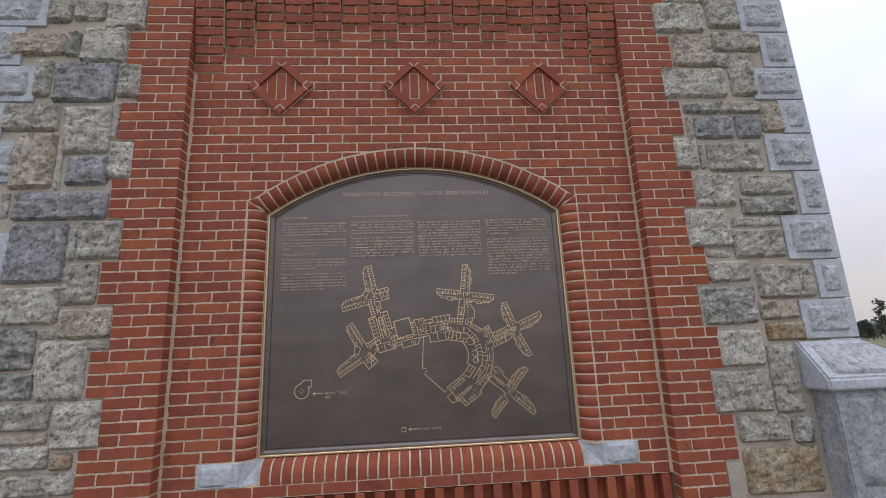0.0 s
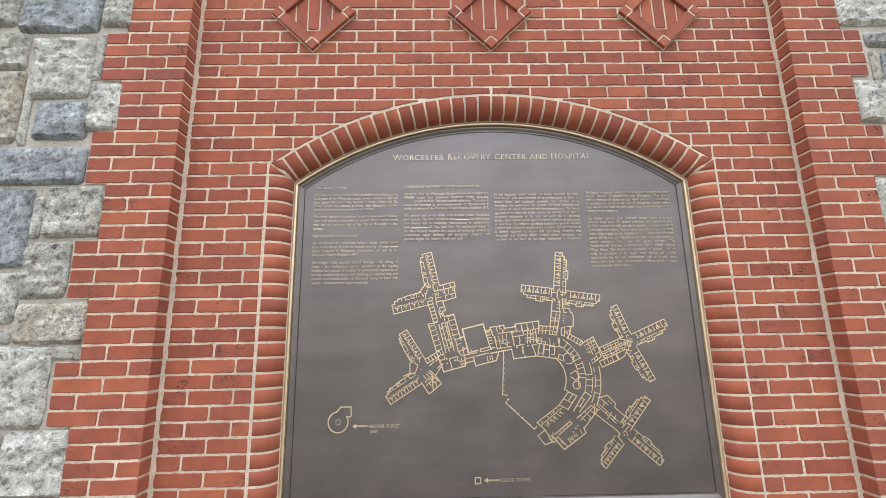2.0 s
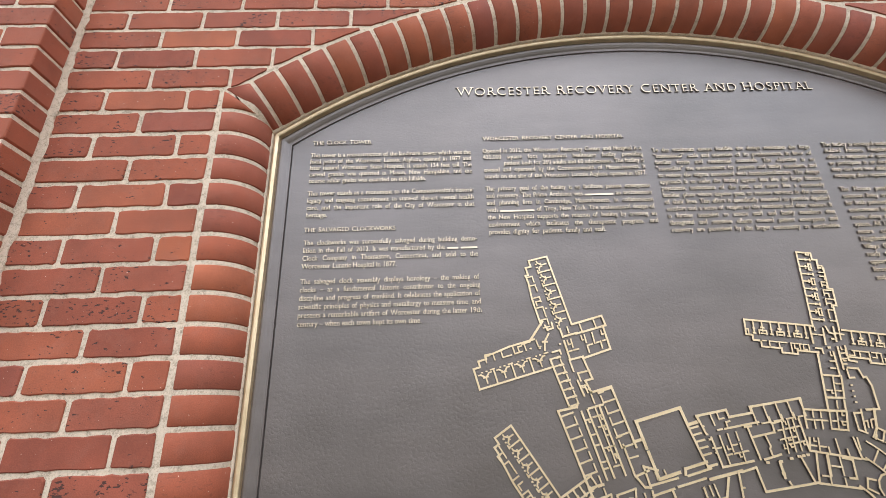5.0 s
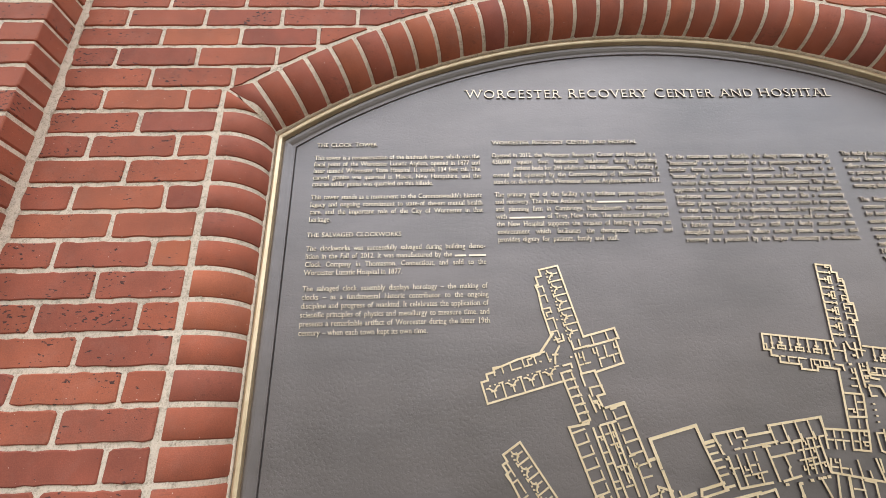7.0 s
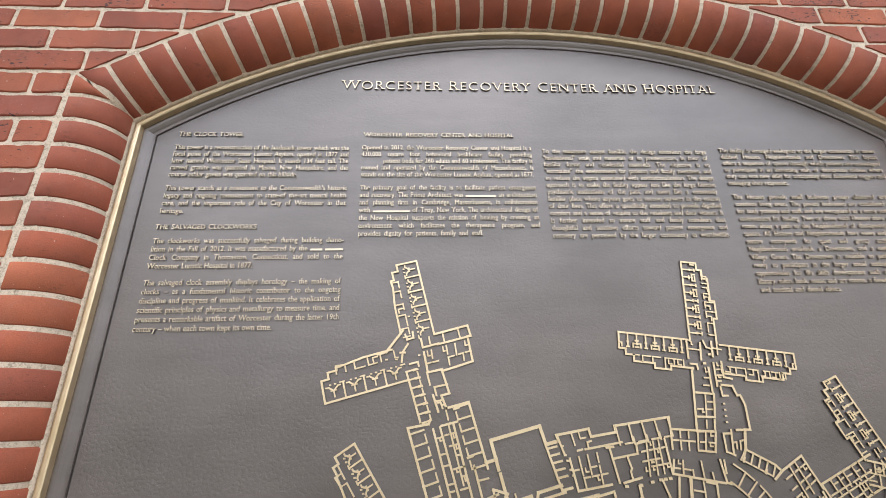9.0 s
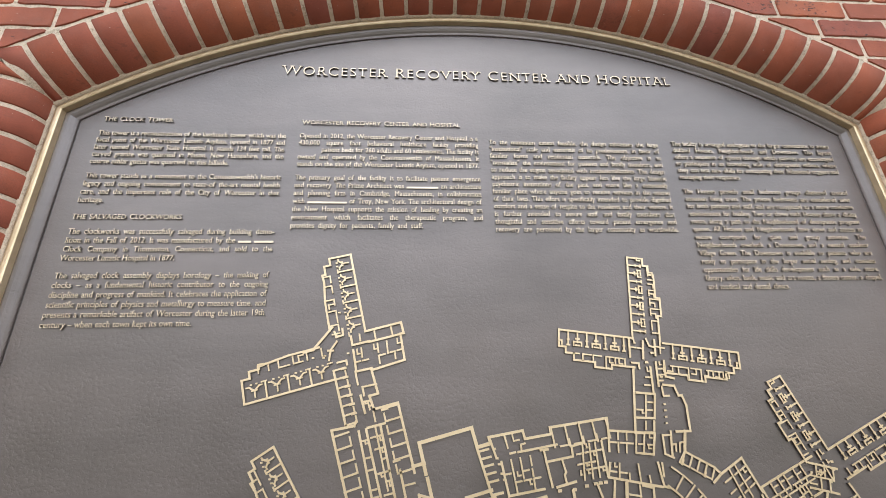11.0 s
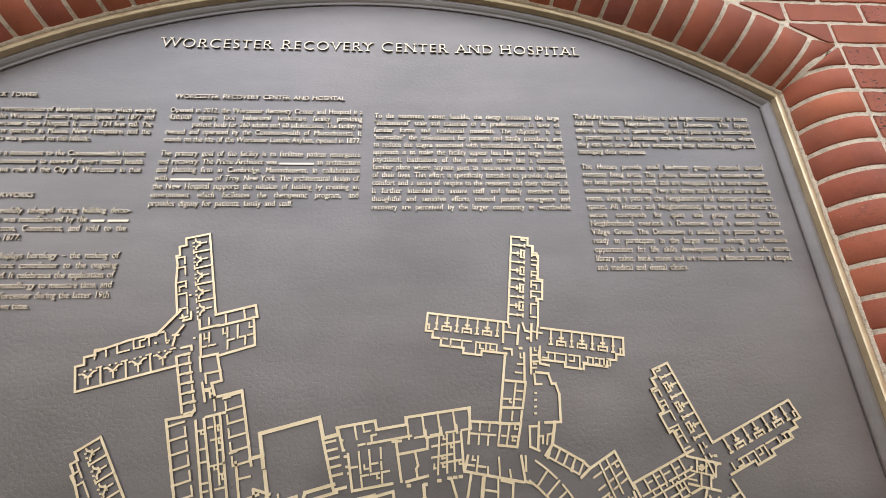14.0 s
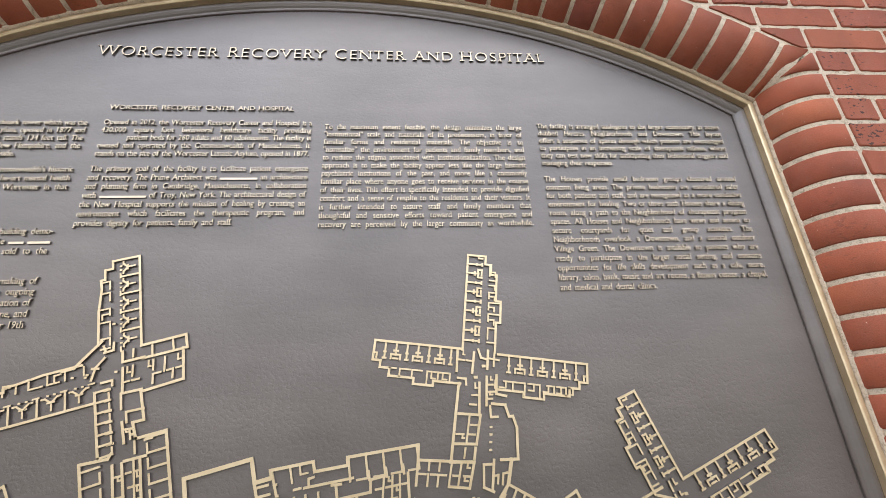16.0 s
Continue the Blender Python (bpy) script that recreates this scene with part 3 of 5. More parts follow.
def rooms_block(name, a, b, depth, side, bands, cell, seed, ends=(1, 1), gap=0.3, taper=1.0):
    """A block of small rooms: outer walls, corridor lines with door gaps, and partitions in each band."""
    p = Plan(seed)
    r = p.r
    a, length, at = frame_of(a, b, side)
    th = 0.0042
    p.wall(at(0, 0), at(length, 0), th)
    p.wall(at(0, depth), at(length, depth * taper), th)
    for f, u in zip(ends, (0, length)):
        if f:
            p.wall(at(u, 0), at(u, depth * (taper if u else 1)), th)
    edges = [0.0] + list(bands) + [1.0]
    for i, (lo, hi) in enumerate(zip(edges, edges[1:])):
        v0, v1 = lo * depth, hi * depth * (0.5 + 0.5 * taper if hi == 1 else 1)
        corridor = (hi - lo) < 0.15
        u = 0.0
        while u < length - cell * 0.6:
            w = min(cell * r.uniform(0.7, 1.4), length - u)
            if hi < 1:
                p.wall(at(u + w * gap * r.uniform(0.5, 1), v1), at(u + w, v1), 0.0032)
            if not corridor and u + w < length - 0.004:
                p.wall(at(u + w, v0), at(u + w, v1), 0.0034)
                if r.random() < 0.45:
                    t = r.uniform(0.35, 0.65)
                    p.wall(at(u, v0 + (v1 - v0) * t), at(u + w * r.choice((0.6, 1.0)), v0 + (v1 - v0) * t), 0.0032)
                if r.random() < 0.3:
                    p.wall(at(u + w * 0.5, v0), at(u + w * 0.5, v0 + (v1 - v0) * 0.45), 0.0032)
                if r.random() < 0.3:
                    p.dot(at(u + w * 0.3, v0 + (v1 - v0) * 0.75))
            u += w
    return p.done(name)


def quad(p, a, b, c, d, nu, nv, sides="tblr", fill=0.9, door=0.3):
    """Rooms in a four-sided block a b (one side) c d (the other): nu by nv cells with door gaps and small recesses."""
    a, b, c, d = (Vector(q) for q in (a, b, c, d))
    r = p.r
    at = lambda u, v: (a.lerp(b, u)).lerp(d.lerp(c, u), v)  # noqa: E731
    for side, q in (("t", (a, b)), ("b", (d, c)), ("l", (a, d)), ("r", (b, c))):
        if side in sides:
            p.wall(q[0], q[1], 0.0044)
    us = [0] + [(i + r.uniform(-0.18, 0.18)) / nu for i in range(1, nu)] + [1]
    vs = [0] + [(i + r.uniform(-0.18, 0.18)) / nv for i in range(1, nv)] + [1]
    for i in range(nu):
        for j in range(nv):
            u0, u1, v0, v1 = us[i], us[i + 1], vs[j], vs[j + 1]
            if i and r.random() < fill:
                p.wall(at(u0, v0), at(u0, v1 - (v1 - v0) * r.choice((0, 0, door))), 0.0034)
            if j and r.random() < fill:
                g = door * r.uniform(0.7, 1.2) * (u1 - u0)
                f = r.random() < 0.5
                p.wall(at(u0 + (g if f else 0), v0), at(u1 - (0 if f else g), v0), 0.0034)
            if r.random() < 0.16:
                k = u0 + (u1 - u0) * r.uniform(0.4, 0.6)
                p.wall(at(k, v0), at(k, v0 + (v1 - v0) * 0.4), 0.003)
                p.wall(at(k, v0 + (v1 - v0) * 0.4), at(u0 + (u1 - u0) * 0.75, v0 + (v1 - v0) * 0.4), 0.003)


def cells(p, a, b, depth, side, n, outer=True, door=0.38, inner=True):
    """A row of n like rooms on the wall from a to b, each with a doorway in its inner wall."""
    a, length, at = frame_of(a, b, side)
    w = length / n
    if outer:
        p.wall(at(0, 0), at(length, 0), 0.0044)
    for i in range(n + 1):
        p.wall(at(w * i, 0), at(w * i, depth), 0.0036)
        if i < n and inner:
            p.wall(at(w * (i + door), depth), at(w * (i + 1), depth), 0.0034)
            if p.r.random() < 0.6:
                p.wall(at(w * (i + 0.08), depth * 0.72), at(w * (i + 0.08), depth * 1.08), 0.004)


# north-west wings
ward("plan_wing", (-0.331, 2.184), (-0.293, 2.014), 0.078, -1, 5, 1, 0.6, True)
ward("plan_wing", (-0.517, 1.877), (-0.351, 1.919), 0.078, 1, 4, 2, 0.58, True)
p = Plan(3)
p.line([(-0.293, 2.014), (-0.22, 2.032), (-0.214, 2.009), (-0.221, 2.008), (-0.212, 1.955), (-0.278, 1.936)], 0.0046)
quad(p, (-0.29, 2.012), (-0.224, 2.028), (-0.219, 2.008), (-0.286, 1.992), 4, 1, "b")
quad(p, (-0.284, 1.985), (-0.218, 2), (-0.214, 1.956), (-0.276, 1.938), 4, 2, "", 0.85)
quad(p, (-0.322, 2.004), (-0.286, 2.012), (-0.284, 1.994), (-0.318, 1.986), 2, 1, "lb")
quad(p, (-0.316, 1.976), (-0.282, 1.984), (-0.278, 1.94), (-0.308, 1.934), 2, 2, "bl", 0.7)
p.done("plan_block")
p = Plan(6)
p.line([(-0.361, 2.023), (-0.396, 1.978), (-0.414, 1.973)], 0.005)
p.line([(-0.363, 1.957), (-0.361, 1.977), (-0.35, 1.994)], 0.004)
p.line([(-0.366, 1.976), (-0.356, 1.976)], 0.004)
p.line([(-0.352, 2.003), (-0.338, 2.007), (-0.34, 2.02)], 0.004)
p.line([(-0.35, 2.003), (-0.356, 2.014)], 0.004)
for q in ((-0.395, 1.962), (-0.374, 1.962), (-0.326, 1.97), (-0.348, 2.054), (-0.372, 1.966)):
    p.dot(q)
p.done("plan_lobby")
# link to the long ward block below
p = Plan(4)
cells(p, (-0.353, 1.936), (-0.324, 1.834), 0.022, 1, 6)
p.line([(-0.346, 1.952), (-0.329, 1.956), (-0.327, 1.948)], 0.004)
p.line([(-0.278, 1.936), (-0.264, 1.891), (-0.281, 1.887), (-0.271, 1.862)], 0.0046)
p.line([(-0.31, 1.934), (-0.304, 1.909)], 0.0038)
p.line([(-0.268, 1.909), (-0.295, 1.904), (-0.291, 1.888)], 0.0038)
quad(p, (-0.298, 1.888), (-0.279, 1.888), (-0.271, 1.862), (-0.288, 1.856), 2, 3, "l", 0.8)
p.done("plan_block")
p = Plan(5)
p.line([(-0.305, 1.84), (-0.308, 1.833), (-0.35, 1.826), (-0.296, 1.6425)], 0.0048)
cells(p, (-0.347, 1.814), (-0.3, 1.6506), 0.03, 1, 7, False)
p.line([(-0.271, 1.862), (-0.225, 1.873), (-0.193, 1.7489)], 0.0048)
cells(p, (-0.225, 1.87), (-0.195, 1.756), 0.03, -1, 5, False)
quad(p, (-0.288, 1.854), (-0.256, 1.862), (-0.25, 1.836), (-0.282, 1.829), 2, 1, "b")
quad(p, (-0.299, 1.823), (-0.285, 1.826), (-0.25, 1.6932), (-0.266, 1.6902), 1, 8, "lr", 0.95)
quad(p, (-0.279, 1.827), (-0.258, 1.832), (-0.226, 1.6973), (-0.247, 1.6932), 2, 7, "r", 0.8)
quad(p, (-0.22, 1.754), (-0.192, 1.756), (-0.176, 1.7033), (-0.206, 1.6932), 1, 2, "lb", 1.0)
p.done("plan_block")
# courtyard
p = Plan(7)
p.line([(-0.172, 1.7459), (-0.184, 1.799), (-0.082, 1.823), (-0.073, 1.788), (-0.047, 1.794)], 0.0066)
p.line([(-0.196, 1.759), (-0.175, 1.764)], 0.006)
p.line([(-0.169, 1.7378), (-0.157, 1.6861), (-0.112, 1.6973)], 0.0064)
p.line([(-0.1, 1.6932), (-0.098, 1.7033), (-0.05, 1.7145)], 0.0056)
p.done("plan_courtyard")
# long link
p = Plan(8)
p.line([(-0.074, 1.788), (-0.05, 1.7054), (-0.03, 1.7094)], 0.0048)
for i in range(5):
    q = Vector((-0.072, 1.78)).lerp(Vector((-0.053, 1.7135)), i / 5)
    p.wall(q, q + Vector((0.02, 0.004)), 0.004)
    p.dot(q + Vector((0.032, 0.004 - 0.003 * (i % 2))), 0.004)
p.line([(-0.047, 1.794), (-0.05, 1.805), (0.018, 1.815), (0.021, 1.8), (0.074, 1.807), (0.073, 1.819), (0.191, 1.833), (0.19, 1.81)], 0.0048)
quad(p, (-0.048, 1.803), (0.017, 1.812), (0.02, 1.782), (-0.038, 1.771), 2, 1, "l", 1)
p.line([(-0.01, 1.775), (0.0, 1.777)], 0.0036)
p.line([(0.006, 1.777), (0.083, 1.788)], 0.004)
p.line([(0.013, 1.778), (0.012, 1.79), (0.02, 1.792)], 0.0036)
cells(p, (0.075, 1.817), (0.188, 1.831), 0.034, -1, 4, False)
quad(p, (-0.028, 1.761), (0.047, 1.772), (0.05, 1.7125), (-0.018, 1.7033), 4, 3, "lb", 0.8)
p.line([(0.05, 1.779), (0.064, 1.78)], 0.0044)
p.line([(0.056, 1.779), (0.066, 1.7155)], 0.0044)
p.line([(0.059, 1.758), (0.112, 1.766), (0.112, 1.784), (0.136, 1.789)], 0.0042)
p.line([(0.09, 1.761), (0.095, 1.7398), (0.092, 1.7337), (0.094, 1.7206)], 0.004)
quad(p, (0.118, 1.783), (0.173, 1.791), (0.176, 1.7307), (0.112, 1.7226), 4, 4, "r", 0.85)
p.line([(0.075, 1.7145), (0.112, 1.7226)], 0.0044)
p.done("plan_block")
p = Plan(10)
quad(p, (0.19, 1.81), (0.284, 1.802), (0.274, 1.764), (0.186, 1.773), 5, 2, "tlr", 0.85)
p.wall((0.24, 1.768), (0.274, 1.764), 0.004)
p.done("plan_block")
p = Plan(81)
quad(p, (0.184, 1.752), (0.276, 1.7449), (0.28, 1.7074), (0.177, 1.7277), 5, 2, "lb", 0.8)
p.line([(0.28, 1.7489), (0.284, 1.7084), (0.293, 1.7054)], 0.0044)
p.wall((0.288, 1.7479), (0.287, 1.7256), 0.004)
p.done("plan_block")
# entrance rooms below the link
p = Plan(13)
p.line([(0.02, 1.6932), (0.052, 1.7003), (0.059, 1.6547), (0.174, 1.6669)], 0.0046)
p.line([(0.118, 1.6608), (0.114, 1.6709)], 0.004)
p.wall((0.153, 1.7175), (0.168, 1.6669), 0.0044)
p.line([(0.105, 1.7074), (0.107, 1.679)], 0.0056)
for q in ((0.079, 1.7084), (0.108, 1.7094), (0.106, 1.6871), (0.132, 1.7145), (0.15, 1.7175), (0.16, 1.7185), (0.17, 1.7195)):
    p.dot(q, 0.0052)
p.done("plan_block")
p = Plan(82)
quad(p, (0.188, 1.7206), (0.26, 1.7074), (0.26, 1.6527), (0.176, 1.6658), 3, 3, "lb", 0.75)
p.line([(0.212, 1.7175), (0.206, 1.679)], 0.0042)
p.line([(0.242, 1.7114), (0.262, 1.7064), (0.258, 1.6709), (0.244, 1.6729)], 0.0044)
p.done("plan_block")
p = Plan(11)
p.line([(-0.205, 1.6932), (-0.19, 1.6729), (-0.178, 1.6719), (-0.185, 1.7114), (-0.157, 1.7033)], 0.0046)
quad(p, (-0.182, 1.6952), (-0.124, 1.7054), (-0.118, 1.6871), (-0.178, 1.675), 3, 1, "b")
p.line([(-0.095, 1.6902), (-0.044, 1.7023)], 0.0046)
p.line([(-0.12, 1.6709), (-0.06, 1.6841)], 0.0044)
p.line([(-0.05, 1.6821), (0.02, 1.6952)], 0.006)
p.line([(-0.134, 1.6648), (-0.124, 1.6253), (-0.025, 1.6476), (-0.012, 1.6831)], 0.0052)
quad(p, (-0.068, 1.6669), (-0.032, 1.675), (-0.026, 1.6506), (-0.064, 1.6425), 3, 1, "l", 1)
p.done("plan_block")
p = Plan(14)
p.line([(-0.296, 1.6547), (-0.279, 1.6), (-0.173, 1.6253), (-0.176, 1.6385), (-0.134, 1.6476)], 0.0052)
p.line([(-0.25, 1.6577), (-0.236, 1.6101)], 0.0046)
p.line([(-0.29, 1.6547), (-0.262, 1.6628), (-0.262, 1.6567)], 0.004)
p.line([(-0.25, 1.6608), (-0.21, 1.6709), (-0.212, 1.6527), (-0.205, 1.6506)], 0.004)
quad(p, (-0.206, 1.6587), (-0.176, 1.6648), (-0.172, 1.6283), (-0.2, 1.6202), 2, 3, "r", 0.8)
p.line([(-0.176, 1.6567), (-0.13, 1.6679)], 0.0044)
for q in ((-0.262, 1.6385), (-0.222, 1.6527)):
    p.dot(q, 0.006)
p.done("plan_block")
# west wings
ward("plan_wing", (-0.455, 1.801), (-0.368, 1.6628), 0.07, -1, 5, 15, 0.62, True)
ward("plan_wing", (-0.53, 1.4561), (-0.383, 1.5483), 0.074, 1, 5, 16, 0.6, True)
p = Plan(17)
quad(p, (-0.385, 1.5757), (-0.352, 1.6), (-0.303, 1.5594), (-0.35, 1.5169), 3, 3, "r", 0.9)
p.line([(-0.385, 1.5534), (-0.35, 1.5007), (-0.336, 1.5088), (-0.29, 1.5463), (-0.318, 1.5838)], 0.0048)
quad(p, (-0.334, 1.5868), (-0.316, 1.5817), (-0.294, 1.5493), (-0.33, 1.5209), 2, 2, "l", 0.8)
p.done("plan_block")
p = Plan(18)
cells(p, (-0.367, 1.6598), (-0.299, 1.6983), 0.022, -1, 5, True, 0.3)
p.line([(-0.345, 1.6304), (-0.325, 1.6476)], 0.0042)
p.line([(-0.316, 1.6506), (-0.302, 1.6628), (-0.288, 1.6365), (-0.306, 1.6182)], 0.0044)
p.line([(-0.346, 1.6081), (-0.318, 1.5838), (-0.281, 1.6365)], 0.0044)
p.done("plan_block")
p = Plan(83)
p.line([(-0.44, 1.6446), (-0.439, 1.5939), (-0.414, 1.5979), (-0.402, 1.6324), (-0.42, 1.6466)], 0.0044)
p.line([(-0.439, 1.5959), (-0.47, 1.5838)], 0.0046)
for q in ((-0.396, 1.6628), (-0.386, 1.6121), (-0.42, 1.6628)):
    p.dot(q)
p.done("plan_lobby")
# north-east wings
ward("plan_wing", (0.297, 2.176), (0.275, 1.989), 0.068, 1, 10, 19, 0.52)
ward("plan_wing", (0.116, 2.012), (0.275, 1.991), 0.07, -1, 8, 20, 0.5)
ward("plan_wing", (0.504, 1.956), (0.34, 1.979), 0.07, 1, 8, 21, 0.48)
p = Plan(22)
quad(p, (0.266, 1.989), (0.296, 1.984), (0.29, 1.948), (0.262, 1.952), 2, 2, "lr", 0.8)
p.line([(0.267, 1.93), (0.264, 1.925), (0.245, 1.804), (0.284, 1.803)], 0.0048)
p.line([(0.264, 1.94), (0.278, 1.938), (0.278, 1.928)], 0.004)
quad(p, (0.284, 1.929), (0.302, 1.93), (0.298, 1.876), (0.282, 1.879), 1, 3, "r", 0.8)
quad(p, (0.262, 1.88), (0.3, 1.876), (0.29, 1.83), (0.254, 1.832), 2, 3, "tbr", 0.8)
quad(p, (0.252, 1.824), (0.288, 1.824), (0.284, 1.804), (0.248, 1.804), 2, 1, "r", 1)
p.done("plan_block")
p = Plan(23)
quad(p, (0.316, 1.94), (0.33, 1.94), (0.326, 1.892), (0.312, 1.892), 1, 4, "l", 0.9)
p.line([(0.334, 1.942), (0.331, 1.91), (0.348, 1.906)], 0.0044)
p.line([(0.322, 1.894), (0.345, 1.891), (0.35, 1.872), (0.357, 1.872), (0.362, 1.853), (0.359, 1.804), (0.33, 1.804)], 0.0046)
p.line([(0.318, 1.89), (0.318, 1.872), (0.33, 1.872)], 0.004)
p.line([(0.348, 1.804), (0.339, 1.767)], 0.006)
quad(p, (0.318, 1.804), (0.346, 1.801), (0.34, 1.772), (0.312, 1.76), 3, 2, "l", 0.7)
p.line([(0.3, 1.798), (0.298, 1.764), (0.314, 1.757)], 0.004)
p.line([(0.302, 1.798), (0.314, 1.798)], 0.004)
for i in range(4):
    p.dot((0.317 - 0.0012 * i, 1.856 - 0.012 * i), 0.0035)
p.done("plan_block")
p = Plan(86)
p.line([(0.304, 1.989), (0.308, 1.974), (0.32, 1.97)], 0.004)
quad(p, (0.322, 1.986), (0.343, 1.98), (0.338, 1.952), (0.318, 1.954), 2, 2, "l", 0.7)
for q in ((0.296, 1.94), (0.312, 1.959)):
    p.dot(q, 0.005)
p.done("plan_lobby")
# the crescent
arc_plan = Plan(24)
AC = Vector((0.185, 1.5615))


def on_arc(rad, deg):
    return AC + Vector((math.cos(radians(deg)), math.sin(radians(deg)))) * rad


for rad, d0, d1, step, w, skip in ((0.121, -26, 52, 6, 0.0046, 0), (0.182, -12, 54, 6, 0.004, 6), (0.216, -16, 54, 4, 0.0036, 5), (0.248, -16, 14, 4, 0.0036, 5), (0.261, -26, 10, 4, 0.0036, 4), (0.287, -26, 10, 3, 0.0046, 0)):
    deg, i = d0, 0
    while deg < d1:
        i += 1
        if not (skip and i % skip == 0):
            arc_plan.wall(on_arc(rad, deg), on_arc(rad, deg + step), w)
        deg += step
deg = -16
while deg < 46:
    deg += arc_plan.r.uniform(5.0, 7.5)
    if deg < 10:
        arc_plan.wall(on_arc(0.261, deg - 6), on_arc(0.287, deg - 6), 0.0036)
        arc_plan.wall(on_arc(0.217, deg), on_arc(0.248, deg), 0.0036)
    if deg > -8:
        arc_plan.wall(on_arc(0.182, deg + 2), on_arc(0.216, deg + 2), 0.0034)
        arc_plan.wall(on_arc(0.182, deg + 2), on_arc(0.182, deg + 5.5), 0.0034)
for i in range(12):
    a0, a1 = radians(30 * i), radians(30 * (i + 1))
    for c, s in (((0.325, 1.6527), 0.026), ((0.355, 1.528), 0.018)):
        if i not in (2, 7) or s < 0.02:
            arc_plan.wall((c[0] + s * math.cos(a0), c[1] + s * math.sin(a0)), (c[0] + s * math.cos(a1), c[1] + s * math.sin(a1)), 0.004)
arc_plan.line([(0.33, 1.5797), (0.352, 1.5959), (0.372, 1.5665), (0.352, 1.5503), (0.33, 1.5665)], 0.004)
arc_plan.line([(0.296, 1.6669), (0.28, 1.6709), (0.274, 1.6527), (0.292, 1.6425)], 0.004)
arc_plan.done("plan_crescent")
p = Plan(25)
cells(p, (0.339, 1.767), (0.393, 1.7368), 0.023, -1, 4, True, 0.3)
p.line([(0.325, 1.7489), (0.339, 1.767)], 0.005)
p.line([(0.392, 1.7368), (0.403, 1.7256), (0.385, 1.7114)], 0.0048)
p.done("plan_block")
p = Plan(26)
quad(p, (0.403, 1.7256), (0.452, 1.752), (0.478, 1.6912), (0.425, 1.6577), 3, 4, "tr", 0.85)
quad(p, (0.428, 1.6527), (0.476, 1.6851), (0.484, 1.6577), (0.44, 1.6283), 3, 2, "rb", 0.85)
p.done("plan_block")
# south leg of the crescent
p = Plan(27)
quad(p, (0.313, 1.4976), (0.351, 1.4794), (0.305, 1.418), (0.265, 1.441), 2, 2, "tblr", 0.5)
quad(p, (0.264, 1.438), (0.298, 1.414), (0.191, 1.33), (0.155, 1.363), 2, 7, "lb", 0.9)
p.line([(0.302, 1.5078), (0.313, 1.4976)], 0.0046)
p.done("plan_block")
p = Plan(88)
quad(p, (0.155, 1.305), (0.191, 1.33), (0.221, 1.276), (0.186, 1.266), 1, 1, "tblr")
quad(p, (0.212, 1.332), (0.246, 1.301), (0.232, 1.274), (0.208, 1.29), 2, 2, "br", 0.8)
p.done("plan_block")
p = Plan(28)
p.line([(0.372, 1.336), (0.382, 1.314), (0.275, 1.243), (0.225, 1.3)], 0.0048)
quad(p, (0.246, 1.301), (0.274, 1.272), (0.292, 1.256), (0.272, 1.246), 1, 2, "tr", 1)
quad(p, (0.296, 1.29), (0.372, 1.336), (0.378, 1.316), (0.31, 1.268), 4, 1, "l", 1)
p.line([(0.235, 1.31), (0.31, 1.366), (0.318, 1.356), (0.255, 1.308)], 0.0042)
for i in range(3):
    p.wall((0.258 + 0.017 * i, 1.328 + 0.0125 * i), (0.266 + 0.017 * i, 1.318 + 0.0125 * i), 0.0036)
for q in ((0.322, 1.318), (0.335, 1.335), (0.345, 1.345)):
    p.dot(q, 0.0045)
p.done("plan_block")
p = Plan(29)
quad(p, (0.391, 1.4966), (0.42, 1.4774), (0.357, 1.405), (0.33, 1.412), 2, 3, "tlr", 0.8)
quad(p, (0.416, 1.435), (0.447, 1.415), (0.376, 1.336), (0.345, 1.38), 3, 4, "tlr", 0.85)
p.done("plan_block")
p = Plan(30)
p.line([(0.432, 1.44), (0.427, 1.402), (0.526, 1.322)], 0.0046)
quad(p, (0.436, 1.428), (0.462, 1.448), (0.548, 1.372), (0.526, 1.334), 3, 5, "", 0.8)
p.line([(0.452, 1.4682), (0.497, 1.4784), (0.532, 1.442), (0.527, 1.425), (0.566, 1.388)], 0.0046)
p.line([(0.466, 1.4622), (0.496, 1.436)], 0.004)
for q in ((0.5, 1.452), (0.51, 1.443), (0.478, 1.44)):
    p.dot(q, 0.0045)
p.done("plan_block")
# east wings
ward("plan_wing", (0.584, 1.906), (0.64, 1.761), 0.066, -1, 8, 31, 0.52)
ward("plan_wing", (0.81, 1.832), (0.64, 1.761), 0.066, 1, 8, 32, 0.52)
ward("plan_wing", (0.736, 1.5493), (0.662, 1.6983), 0.062, 1, 8, 33, 0.52)
rooms_block("plan_block", (0.478, 1.6993), (0.58, 1.7418), 0.058, -1, (0.42, 0.58), 0.02, 34, (1, 0))
rooms_block("plan_block", (0.59, 1.7388), (0.645, 1.7256), 0.045, -1, (0.5,), 0.018, 87, (0, 0))
rooms_block("plan_block", (0.484, 1.6081), (0.57, 1.6425), 0.03, 1, (), 0.02, 35)
